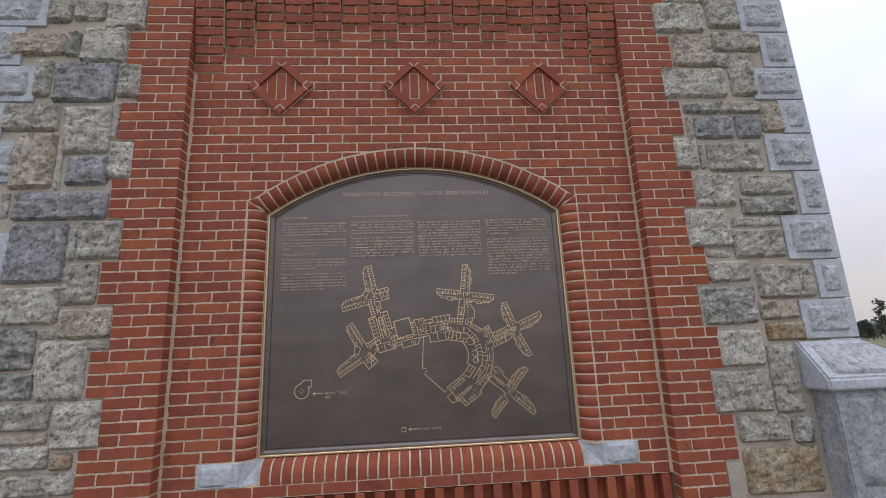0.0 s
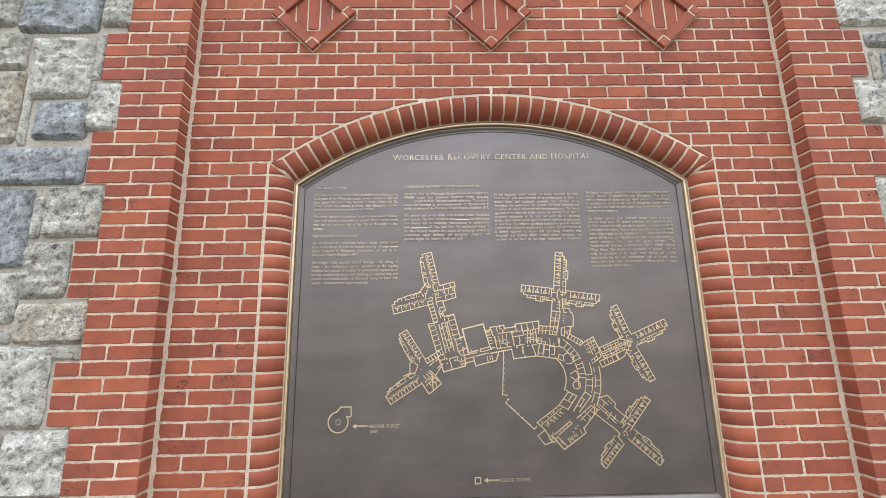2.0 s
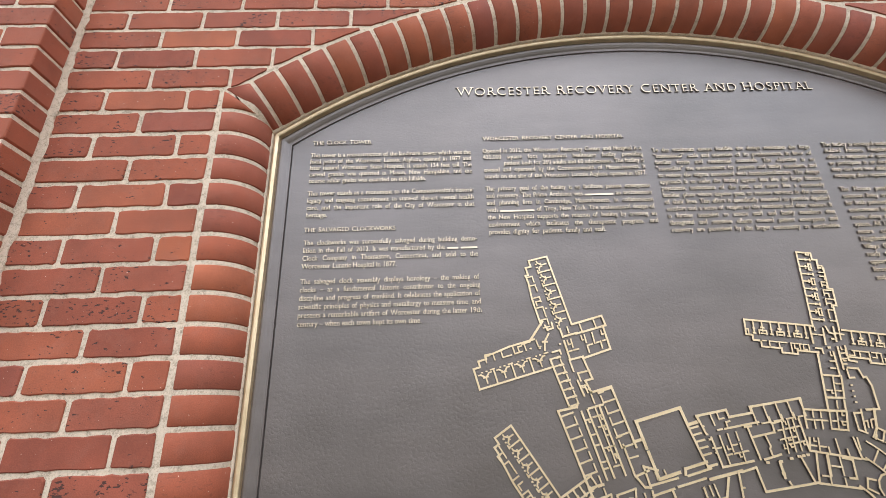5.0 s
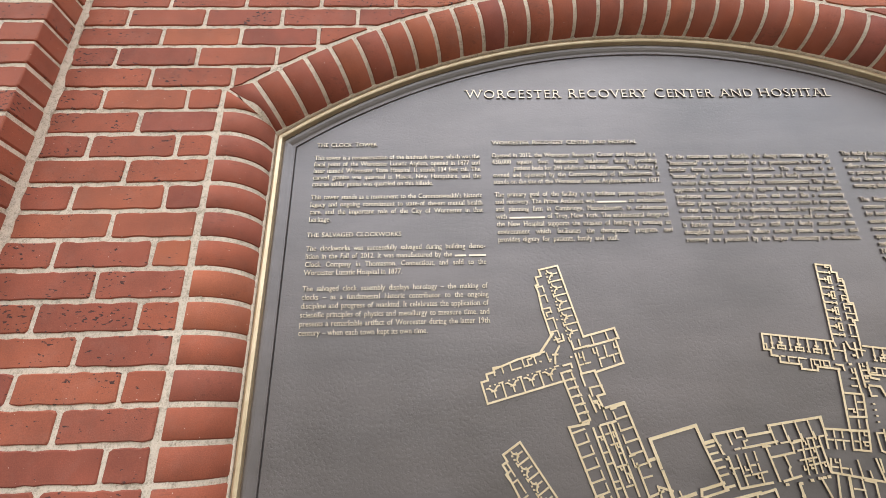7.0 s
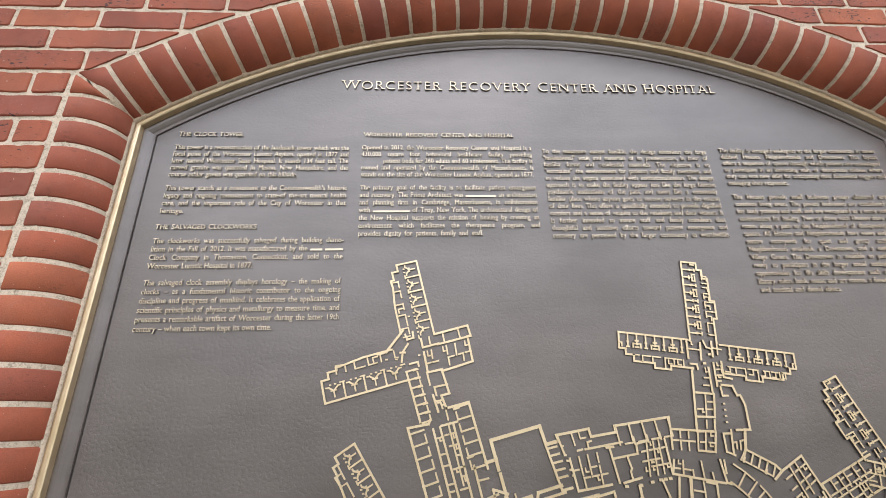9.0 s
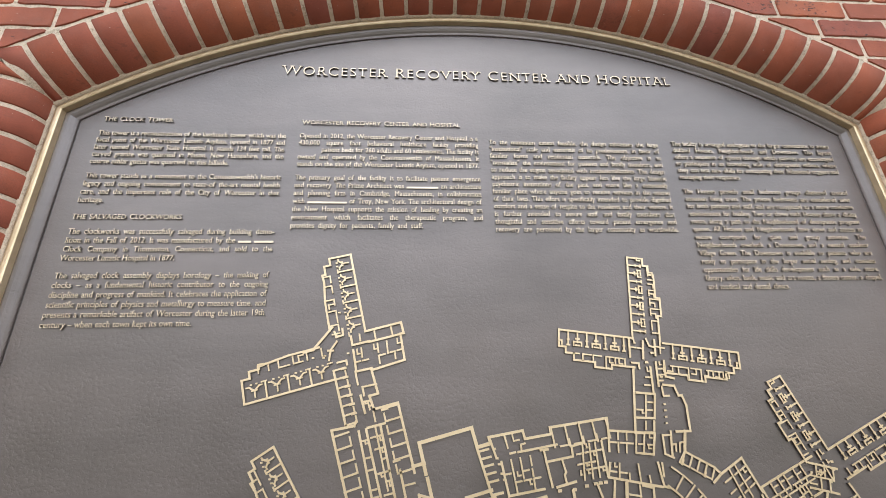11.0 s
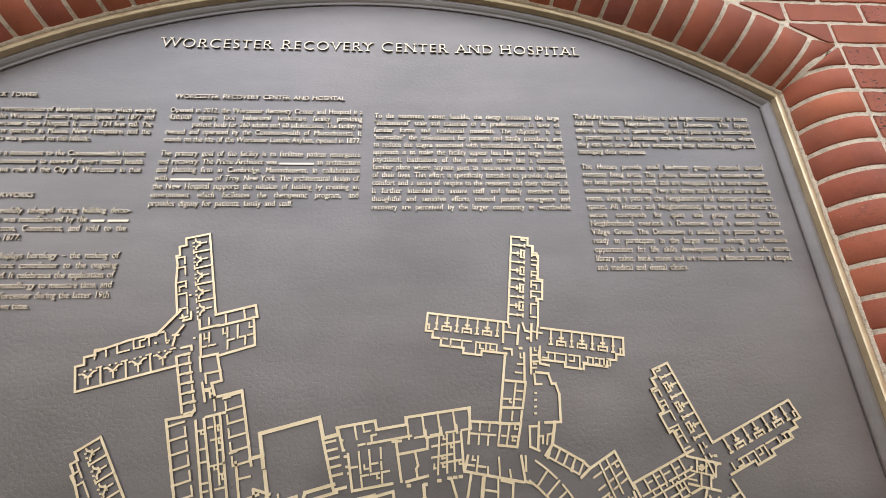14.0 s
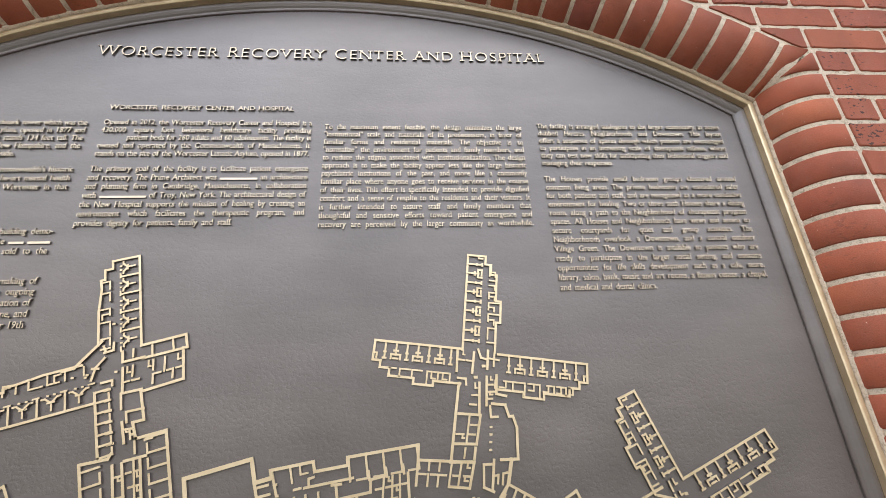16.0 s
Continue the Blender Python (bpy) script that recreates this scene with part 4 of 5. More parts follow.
# south-east wings
ward("plan_wing", (0.7, 1.452), (0.59, 1.32), 0.062, -1, 8, 36, 0.52)
ward("plan_wing", (0.712, 1.165), (0.575, 1.285), 0.06, -1, 8, 37, 0.52)
ward("plan_wing", (0.462, 1.158), (0.555, 1.262), 0.06, 1, 8, 38, 0.52)
p = Plan(39)
quad(p, (0.545, 1.352), (0.57, 1.375), (0.598, 1.318), (0.556, 1.282), 2, 3, "", 0.75)
p.line([(0.526, 1.322), (0.54, 1.306), (0.53, 1.295), (0.548, 1.268)], 0.0044)
p.line([(0.566, 1.388), (0.585, 1.372), (0.6, 1.388)], 0.0044)
for q in ((0.575, 1.33), (0.56, 1.3), (0.585, 1.345)):
    p.dot(q, 0.0045)
p.done("plan_lobby")
p = Plan(40)
quad(p, (0.6, 1.752), (0.628, 1.764), (0.65, 1.7155), (0.612, 1.6932), 2, 3, "", 0.75)
p.line([(0.58, 1.7418), (0.6, 1.7499)], 0.0046)
p.line([(0.57, 1.6425), (0.598, 1.6577), (0.61, 1.6831)], 0.0044)
for q in ((0.64, 1.7388), (0.625, 1.7033), (0.61, 1.7236)):
    p.dot(q, 0.0045)
p.done("plan_lobby")
# drive, turret and the clock tower's mark
drive = Plan(41)
drive.line([(0.012, 1.6932), (-0.001, 1.4905), (0.008, 1.4905)], 0.0045)
for i in range(1, 8):
    drive.wall((0.012 - 0.0016 * i, 1.69 - 0.026 * i), (0.018 - 0.0016 * i, 1.69 - 0.026 * i), 0.003)
drive.line([(0.014, 1.4591), (0.014, 1.452), (0.14, 1.334), (0.152, 1.345)], 0.0045)
for i in range(1, 7):
    drive.wall((0.014 + 0.018 * i, 1.452 - 0.0169 * i), (0.018 + 0.018 * i, 1.456 - 0.0169 * i), 0.003)
drive.dot((0.018, 1.4875), 0.007)
drive.dot((0.024, 1.4682), 0.007)
drive.done("plan_drive")
turret = Plan(42)
tc = (-0.774, 1.382)
ring = [(tc[0] + 0.046 * math.cos(radians(a)), tc[1] + 0.046 * math.sin(radians(a))) for a in range(100, 400, 12)]
turret.line(ring, 0.005)
turret.line([ring[0], (-0.763, 1.449), (-0.715, 1.449), (-0.715, 1.42)], 0.005)
turret.line([(-0.715, 1.42), (-0.712, 1.41), (-0.72, 1.404), (-0.734, 1.407)], 0.005)
turret.done("plan_turret")
turret = Plan(43)
for a in range(0, 360, 45):
    turret.dot((tc[0] + 0.012 * math.cos(radians(a)), tc[1] + 0.012 * math.sin(radians(a))), 0.003)
turret.done("plan_stair")


def arrow(x, z, length):
    p = Plan()
    p.wall((x + 0.012, z), (x + length, z), 0.006)
    v = [p.bm.verts.new((a, -0.0032, b)) for a, b in ((x, z), (x + 0.018, z - 0.0115), (x + 0.018, z + 0.0115))]
    g = [p.bm.verts.new((w.co.x, 0.0, w.co.z)) for w in v]
    p.bm.faces.new(v).material_index = 0
    for i in range(3):
        j = (i + 1) % 3
        p.bm.faces.new((v[i], v[j], g[j], g[i])).material_index = 1
    p.done("arrow")


arrow(-0.708, 1.363, 0.068)
arrow(-0.102, 1.119, 0.068)
mark = Plan()
mark.line([(-0.143, 1.106), (-0.118, 1.106), (-0.118, 1.131), (-0.143, 1.131)], 0.005, True)
mark.done("plan_tower_mark")


# ---- bullnose brick surround ----
def nose(e=0.0, width=0.11):
    r = 0.09
    cy = FIELD + r
    pts = [(e, 0.012), (e, cy)]
    pts += [(r - (r - e) * math.cos(radians(a)), cy - (r - e) * math.sin(radians(a))) for a in range(6, 91, 6)]
    return pts + [(width, FIELD + e)]


def along_jamb(side):
    return lambda s, d, y: (XC + side * (HALF + d), y, s)


def along_arch(s, d, y):
    return (XC + (RIN + d) * math.sin(s), y, CZ + (RIN + d) * math.cos(s))


def along_sill(s, d, y):
    return (s, y, 1.0 - d)


def sweep(bm, place, stations, width=0.11, caps=True):
    rings = [[bm.verts.new(place(s, d, y)) for d, y in nose(e, width)] for s, e in stations]
    for p, q in zip(rings, rings[1:]):
        for i in range(len(p) - 1):
            bm.faces.new((p[i], p[i + 1], q[i + 1], q[i])).smooth = True
    if caps:
        for r in (rings[0], rings[-1]):
            bm.faces.new(r + [bm.verts.new((r[-1].co.x, 0.012, r[-1].co.z))])


JAMB = {-1: 0.101, 1: 0.102}     # width of the jamb's bricks on either side


def surround():
    s = thing("plaque_surround", "rounded red bullnose bricks framing the plaque with buff joints", "brick frame", "structure")
    bm = bmesh.new()
    e = 0.0035
    for side in (-1, 1):
        sweep(bm, along_jamb(side), [(0.99, e), (2.6, e)], JAMB[side] - 0.001, caps=False)
        part("mortar", bm, MORTAR, s, "buff mortar")
        bm = bmesh.new()
    sweep(bm, along_arch, [(-ENDA * 1.02 + ENDA * 2.04 * i / 40, e) for i in range(41)], 0.112, caps=False)
    part("mortar", bm, MORTAR, s, "buff mortar")
    bm = bmesh.new()
    sweep(bm, along_sill, [(-0.987, e), (0.984, e)], 0.12, caps=False)
    part("mortar", bm, MORTAR, s, "buff mortar")
    # bead of mortar between the bricks and the plaque's rim
    def bead(place, n, s0, s1):
        bm = bmesh.new()
        rings = []
        for i in range(n + 1):
            w = 1 + rng.uniform(-0.25, 0.3)
            prof = ((-0.002, -0.016), (-0.0012, -0.0245), (0.0002 + 0.0006 * w, -0.0262 - 0.001 * w), (0.0024 * w, -0.0262 - 0.0024 * w), (0.007, -0.022))
            rings.append([bm.verts.new(place(s0 + (s1 - s0) * i / n, d, y)) for d, y in prof])
        for p, q in zip(rings, rings[1:]):
            for i in range(len(p) - 1):
                bm.faces.new((p[i], p[i + 1], q[i + 1], q[i])).smooth = True
        part("mortar_bead", bm, MORTAR, s, "rough mortar bead beside the rim")

    # mortar filling behind the mitred corners
    for side in (-1, 1):
        bm = bmesh.new()
        ends = sorted((XC + side * (HALF + 0.075), XC + side * (HALF + JAMB[side])))
        box(bm, ends[0], ends[1], FIELD + 0.0052, 0.0, 2.57, 2.655)
        part("mortar", bm, MORTAR, s, "buff mortar")
    bead(along_jamb(-1), 90, 1.0, 2.55)
    bead(along_jamb(1), 90, 1.0, 2.55)
    bead(along_arch, 110, -ENDA, ENDA)
    g, b = JOINT / 2, 0.003
    for side in (-1, 1):
        for k in range(23):
            bm = bmesh.new()
            z0, z1 = course(k) + g, course(k + 1) - g
            sweep(bm, along_jamb(side), [(z0, b), (z0 + b, 0), (z1 - b, 0), (z1, b)], JAMB[side])
            part("bullnose_brick", bm, BRICK_SMOOTH, s)
        # mitred corner: a wedge on the jamb and one on the arch
        top = course(23)
        for lo, hi in ((0.0, 0.47), (0.53, 1.0)):
            bm = bmesh.new()

            def corner(u, d, y):
                a = Vector((XC + side * (HALF + d), y, top + g + (2.556 - top - g) * min(1, 3 * u)))
                q = Vector((XC + side * (HALF + d), y, 2.556 + d * 0.72))
                r2 = Vector(along_arch(ARCH[side] + side * 0.003, d, y))
                return a.lerp(q, u * 2) if u < 0.5 else q.lerp(r2, (u - 0.5) * 2)

            sweep(bm, corner, [(lo, b), (lo + 0.03, 0), (hi - 0.03, 0), (hi, b)], 0.103)
            part("mitre_brick", bm, BRICK_SMOOTH, s)
    n = 32
    step, gap = (ARCH[1] - ARCH[-1]) / n, JOINT / 2 / 1.76
    for i in range(n):
        bm = bmesh.new()
        a0, a1 = ARCH[-1] + i * step + gap, ARCH[-1] + (i + 1) * step - gap
        t = 0.0017
        sweep(bm, along_arch, [(a0, b), (a0 + t, 0), (a1 - t, 0), (a1, b)], 0.102 + rng.uniform(-0.001, 0.001))
        part("arch_brick", bm, BRICK_SMOOTH, s)
    n = 31
    for i in range(n):
        bm = bmesh.new()
        x0, x1 = -0.985 + 1.97 * i / n + g, -0.985 + 1.97 * (i + 1) / n - g
        sweep(bm, along_sill, [(x0, b), (x0 + b, 0), (x1 - b, 0), (x1, b)], 0.132)
        part("sill_brick", bm, BRICK_SMOOTH, s)
    for side in (-1, 1):
        # granite block ending the sill, its inner end cut to a smooth splay
        bm = bmesh.new()
        x0, x1 = (-1.342, -1.1) if side < 0 else (1.1, 1.332)
        prism(bm, [(x0, 0.868), (x1, 0.868), (x1, 1.0), (x0, 1.0)], FIELD - 0.006, 0.0, 0.004)
        block = part("sill_block", bm, QUOIN_SMOOTH, s, "pale blue-grey granite block")
        bm = bmesh.new()
        a, c = (1.1, 0.985)
        v = [bm.verts.new((side * x, y, z)) for x, y, z in
             ((a, FIELD - 0.006, 0.868), (a, FIELD - 0.006, 1.0), (c, FIELD + 0.03, 0.868), (c, -0.02, 1.0), (c, 0.0, 0.868), (c, 0.0, 1.0))]
        bm.faces.new((v[0], v[1], v[3], v[2]))
        bm.faces.new((v[2], v[3], v[5], v[4]))
        w = bm.verts.new((side * a, 0.0, 1.0))
        bm.faces.new((v[1], w, v[5], v[3]))
        part("splay", bm, QUOIN_SMOOTH, block)
        rough_stone(block, "rock_face", min(side * 1.13, side * 1.325), max(side * 1.13, side * 1.325), 0.878, 0.992, FIELD - 0.0065, 0.007, QUOIN_SMOOTH)
    return s


def rough_stone(parent, name, x0, x1, z0, z1, y, proud, mat, depth=0.02):
    """A rock-faced stone: a swelling, broken front with an uneven outline."""
    bm = bmesh.new()
    w, h = x1 - x0, z1 - z0
    nx, nz = max(5, min(22, round(w / 0.017))), max(5, min(18, round(h / 0.017)))
    ph = Vector((rng.uniform(0, 50), rng.uniform(0, 50), rng.uniform(0, 50)))
    grid = []
    cut = min(0.016, 0.12 * min(w, h))
    for j in range(nz + 1):
        row = []
        for i in range(nx + 1):
            u, v = i / nx, j / nz
            x, z = x0 + w * u, z0 + h * v
            edge = min(u, 1 - u) * w, min(v, 1 - v) * h
            fall = min(1.0, min(edge) / 0.014)
            nz1 = noise.noise(Vector((x * 7, 3.1, z * 7)) + ph)
            nz2 = noise.noise(Vector((x * 19, 9.2, z * 19)) + ph)
            nz3 = 1 - 2.4 * abs(noise.noise(Vector((x * 13, 4.2, z * 21)) + ph * 2))
            nz4 = noise.noise(Vector((x * 60, 7.7, z * 60)) + ph)
            if fall == 0:
                x += 0.006 * noise.noise(Vector((z * 14, x * 3, 1)) + ph)
                z += 0.006 * noise.noise(Vector((x * 14, z * 3, 5)) + ph)
                if (i in (0, nx)) and (j in (0, nz)):
                    x += cut * (0.5 if i == 0 else -0.5)
                    z += cut * (0.5 if j == 0 else -0.5)
                out = 0.0
            else:
                out = proud * fall ** 0.5 * (0.75 + 0.6 * nz1 + 0.4 * nz2 + 0.35 * nz3) + proud * 0.22 * nz4
                x += 0.004 * nz2
                z += 0.004 * nz1
            row.append(bm.verts.new((x, y - out, z)))
        grid.append(row)
    for j in range(nz):
        for i in range(nx):
            bm.faces.new((grid[j][i], grid[j][i + 1], grid[j + 1][i + 1], grid[j + 1][i]))
    rim = [grid[0][i] for i in range(nx)] + [grid[j][nx] for j in range(nz)]
    rim += [grid[nz][i] for i in range(nx, 0, -1)] + [grid[j][0] for j in range(nz, 0, -1)]
    back = [bm.verts.new((v.co.x, y + depth, v.co.z)) for v in rim]
    for i in range(len(rim)):
        j = (i + 1) % len(rim)
        bm.faces.new((rim[i], rim[j], back[j], back[i]))
    ob = part(name, bm, mat, parent)
    for f in ob.data.polygons:
        f.use_smooth = rng.random() < 0.35
    return ob


surround()


# ---- raised diamonds ----
def diamond(x, z):
    r, w = 0.224, 0.052
    d = thing("brick_diamond", "raised red brick diamond framing upright and cut bricks", "brick ornament", group="diamonds over the plaque", at=(x, FIELD, z))
    bm = bmesh.new()
    q = r + 0.006
    prism(bm, [(0, -q), (q, 0), (0, q), (-q, 0)], -0.007, 0.01, 0.004)
    part("mortar", bm, MORTAR, d, "buff mortar bedding the diamond")
    inner = r - w * 1.414 - 0.004
    tall = 0.096
    bm = bmesh.new()
    prism(bm, wavy(-0.0275, 0.0275, -tall, tall, rng), -0.0115, 0.01, 0.002)
    part("upright_brick", bm, BRICK, d)
    for s in (-1, 1):
        # cut pieces over, under and beside the upright brick
        z0 = tall + 0.009
        w0 = inner - z0
        bm = bmesh.new()
        prism(bm, [(-w0, s * z0), (w0, s * z0), (0, s * inner)][::s], -0.0112, 0.01, 0.001)
        part("cut_brick", bm, BRICK, d)
        for x0, x1 in ((0.037, 0.092), (0.101, inner)):
            h0, h1 = inner - x0, max(0.002, inner - x1)
            bm = bmesh.new()
            prism(bm, [(s * x0, -h0), (s * x1, -h1), (s * x1, h1), (s * x0, h0)][::s], -0.0112, 0.01, 0.0015)
            part("cut_brick", bm, BRICK, d)
    side = r * math.sqrt(2)
    for i in range(4):
        turn = Matrix.Rotation(radians(45 + 90 * i), 4, "Y") @ Matrix.Translation((0, 0, -side / 2))
        h = side / 2 - w
        for name, pts, proud, mat in (("frame_brick", [(-h + 0.004, 0), (h - 0.004, 0), (h - 0.004, w), (-h + 0.004, w)], -0.028, BRICK_SMOOTH),
                                      ("corner_brick", [(h + 0.005, 0), (h + w, 0), (h + w, w - 0.005), (h + 0.005, w - 0.005)], -0.028, BRICK_SMOOTH),
                                      ("joint", [(-h - w + 0.002, 0.002), (h + w - 0.002, 0.002), (h + w - 0.002, w - 0.002), (-h - w + 0.002, w - 0.002)], -0.0262, MORTAR)):
            bm = bmesh.new()
            prism(bm, pts, proud, 0.008, 0.002)
            bmesh.ops.transform(bm, matrix=turn, verts=bm.verts)
            part(name, bm, mat, d)


for dx in (-0.945, 0.0, 0.925):
    diamond(dx, 3.478)


# ---- far trees and hill beyond the tower's corner ----
def bark_and_leaf():
    m, n, l, b = material("dark_bark", 0.95)
    p = position(n)
    l.new(ramp(n, l, noise_node(n, l, p, 6.0), (0.3, (0.05, 0.042, 0.035)), (0.7, (0.1, 0.085, 0.07))), b.inputs["Base Color"])
    m2, n, l, b = material("pine_needles", 0.8)
    p = position(n)
    l.new(ramp(n, l, noise_node(n, l, p, 1.5), (0.3, (0.022, 0.032, 0.02)), (0.7, (0.05, 0.062, 0.038))), b.inputs["Base Color"])
    return m, m2


BARK, NEEDLE = bark_and_leaf()


def tube(bm, a, b, ra, rb, n=6):
    a, b = Vector(a), Vector(b)
    q = (b - a).to_track_quat("Z", "Y")
    rings = []
    for c, r in ((a, ra), (b, rb)):
        rings.append([bm.verts.new(c + q @ Vector((r * math.cos(6.2832 * i / n), r * math.sin(6.2832 * i / n), 0))) for i in range(n)])
    for i in range(n):
        j = (i + 1) % n
        bm.faces.new((rings[0][i], rings[0][j], rings[1][j], rings[1][i]))


def pine(x, y, height, spread, dense):
    t = thing("pine_tree", "dark evergreen tree far beyond the tower", "tree", group="far trees", at=(x, y, 0))
    bm = bmesh.new()
    tube(bm, (0, 0, 0), (0, 0, height), 0.02 * height, 0.01)
    crown = bmesh.new()
    for i in range(int(26 * dense)):
        h = height * (0.12 + 0.86 * (i / (26 * dense)))
        reach = spread * (1.08 - h / height) * rng.uniform(0.6, 1.1)
        az = rng.uniform(0, 6.28)
        tip = Vector((reach * math.cos(az), reach * math.sin(az), h + reach * rng.uniform(-0.1, 0.35)))
        tube(bm, (0, 0, h), tip, 0.006 * height, 0.01, 4)
        for s in range(14):
            c = Vector((0, 0, h)).lerp(tip, rng.uniform(0.25, 1.05)) + Vector([rng.uniform(-0.12, 0.12) * spread for _ in range(3)])
            for f in range(3):
                d = Vector([rng.uniform(-1, 1) for _ in range(3)]).normalized() * 0.11 * spread
                e = Vector([rng.uniform(-1, 1) for _ in range(3)]).normalized() * 0.05 * spread
                crown.faces.new([crown.verts.new(c - d), crown.verts.new(c + e), crown.verts.new(c + d)])
    part("trunk", bm, BARK, t)
    part("crown", crown, NEEDLE, t)


for args in ((63.5, 54.0, 5.6, 2.4, 0.8), (60.2, 53.5, 2.6, 1.8, 1.6), (62.0, 56.0, 2.3, 2.2, 1.6), (65.6, 55.0, 3.1, 2.4, 1.5), (68.5, 56.0, 4.4, 2.6, 1.5)):
    pine(*args)


def hill():
    bm = bmesh.new()
    n = 60
    low, high = [], []
    for i in range(n + 1):
        x = -500 + 2600 * i / n
        low.append(bm.verts.new((x, 900, -5)))
        high.append(bm.verts.new((x, 1100, 22 + 9 * noise.noise(Vector((x * 0.004, 0, 3))) + 3 * noise.noise(Vector((x * 0.02, 5, 3))))))
    for i in range(n):
        bm.faces.new((low[i], low[i + 1], high[i + 1], high[i]))
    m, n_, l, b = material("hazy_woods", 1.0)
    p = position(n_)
    # distance haze is put into the woods' blue-grey colour
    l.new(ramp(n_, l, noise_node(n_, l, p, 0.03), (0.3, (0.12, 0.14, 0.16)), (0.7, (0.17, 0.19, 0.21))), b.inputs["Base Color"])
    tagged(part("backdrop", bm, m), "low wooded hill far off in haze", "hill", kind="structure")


hill()


# ---- granite corner pier with a sloped cap ----
def pier():
    p = thing("granite_pier", "grey granite corner pier with a weathered sloping cap", "pier")
    bm = bmesh.new()
    x0, x1, yf, yb = 2.45, 3.28, -0.37, 0.6
    foot = [(x0, yf), (x1, yf), (x1, yb), (x0, yb)]
    lo = [bm.verts.new((x, y, 1.265)) for x, y in foot]
    hi = [bm.verts.new((x, y, 1.335)) for x, y in foot]
    ti = [(x0 + 0.002, -0.19), (2.9, -0.19), (2.9, yb), (x0 + 0.002, yb)]
    top = [bm.verts.new((x, y, 1.56)) for x, y in ti]
    for i in range(4):
        j = (i + 1) % 4
        bm.faces.new((lo[i], lo[j], hi[j], hi[i]))
        bm.faces.new((hi[i], hi[j], top[j], top[i]))
    bm.faces.new(lo)
    bmesh.ops.bevel(bm, geom=bm.edges[:], offset=0.012, segments=2, affect="EDGES")
    cap = part("cap", bm, QUOIN_SMOOTH, p, "smooth pale granite cap")
    # split-faced slope inside a tooled margin
    slope = rough_stone(cap, "rock_face", 2.52, 2.95, -0.115, 0.115, 0, 0.014, QUOIN_ROUGH)
    slope.matrix_basis = Matrix.Translation((0, -0.281, 1.449)) @ Matrix.Rotation(radians(-40), 4, "X")
    bm = bmesh.new()
    box(bm, 2.5, 3.23, -0.33, 0.55, 0, 1.27)
    bmesh.ops.bevel(bm, geom=bm.edges[:], offset=0.01, segments=2, affect="EDGES")
    shaft = part("shaft", bm, PIER_STONE, p, "dressed granite shaft")
    rough_stone(shaft, "rock_face", 2.56, 3.17, 0.72, 1.22, -0.332, 0.012, PIER_STONE)
    rough_stone(shaft, "rock_face", 2.56, 3.17, 0.1, 0.66, -0.332, 0.012, PIER_STONE)


pier()


# ---- stones of the tower front: x0, x1, z0, z1, sort ----
LEFT_HIGH = (
    (-2.53, -2.37, 3.93, 4.11, 1), (-2.36, -2.15, 3.95, 4.11, 1), (-2.14, -1.88, 3.88, 4.11, 0), (-2.77, -2.39, 3.67, 3.85, 3), (-2.38, -2.29, 3.66, 3.86, 4), (-2.28, -1.98, 3.62, 3.89, 0),
    (-2.55, -2.44, 3.36, 3.64, 1), (-2.42, -2.02, 3.32, 3.62, 2), (-2.01, -1.86, 3.35, 3.61, 1), (-2.70, -2.35, 3.11, 3.31, 1), (-2.32, -2.02, 2.95, 3.29, 0), (-2.02, -1.97, 3.05, 3.31, 1),
    (-2.60, -2.34, 2.71, 3.10, 3), (-2.33, -2.29, 2.70, 3.08, 0), (-2.26, -2.00, 2.73, 2.93, 2), (-2.01, -1.85, 2.77, 3.03, 0), (-2.55, -1.98, 2.50, 2.69, 2), (-2.62, -2.57, 2.52, 2.69, 0),
)
LEFT_LOW = (
    (-2.54, -2.19, 2.10, 2.48, 2), (-2.19, -2.14, 2.24, 2.44, 0), (-2.13, -1.87, 2.24, 2.49, 1), (-2.52, -2.19, 1.85, 2.08, 0), (-2.19, -1.98, 1.96, 2.22, 1),
    (-2.52, -2.29, 1.59, 1.835, 4), (-2.29, -2.19, 1.76, 1.82, 1), (-2.18, -1.87, 1.76, 1.94, 3), (-2.26, -1.99, 1.41, 1.75, 0), (-2.00, -1.87, 1.69, 1.75, 1), (-2.52, -2.27, 1.42, 1.575, 4),
    (-2.52, -2.15, 1.25, 1.4, 1), (-2.13, -1.86, 1.14, 1.40, 0), (-2.51, -2.15, 1.175, 1.238, 3), (-2.51, -2.13, 1.04, 1.165, 0), (-2.12, -2.00, 1.03, 1.12, 5), (-2.51, -1.97, 0.90, 1.02, 1),
)
RIGHT_HIGH = (
    (1.85, 2.24, 3.89, 4.15, 0), (2.27, 2.53, 3.93, 4.17, 1), (1.95, 2.27, 3.60, 3.87, 3), (2.28, 2.65, 3.73, 3.90, 1), (2.26, 2.37, 3.59, 3.71, 1), (2.36, 2.56, 3.35, 3.71, 1),
    (1.84, 2.32, 3.34, 3.58, 0), (1.96, 2.22, 3.21, 3.30, 4), (2.23, 2.55, 3.21, 3.31, 1), (1.96, 2.01, 3.02, 3.19, 3), (2.02, 2.31, 3.01, 3.19, 2), (2.33, 2.52, 3.01, 3.20, 2),
    (2.54, 2.71, 3.06, 3.29, 3), (1.84, 2.01, 2.78, 3.02, 0), (2.02, 2.06, 2.78, 2.97, 1), (2.08, 2.49, 2.76, 2.98, 1), (1.95, 2.23, 2.50, 2.74, 0), (2.28, 2.67, 2.58, 2.73, 1),
)
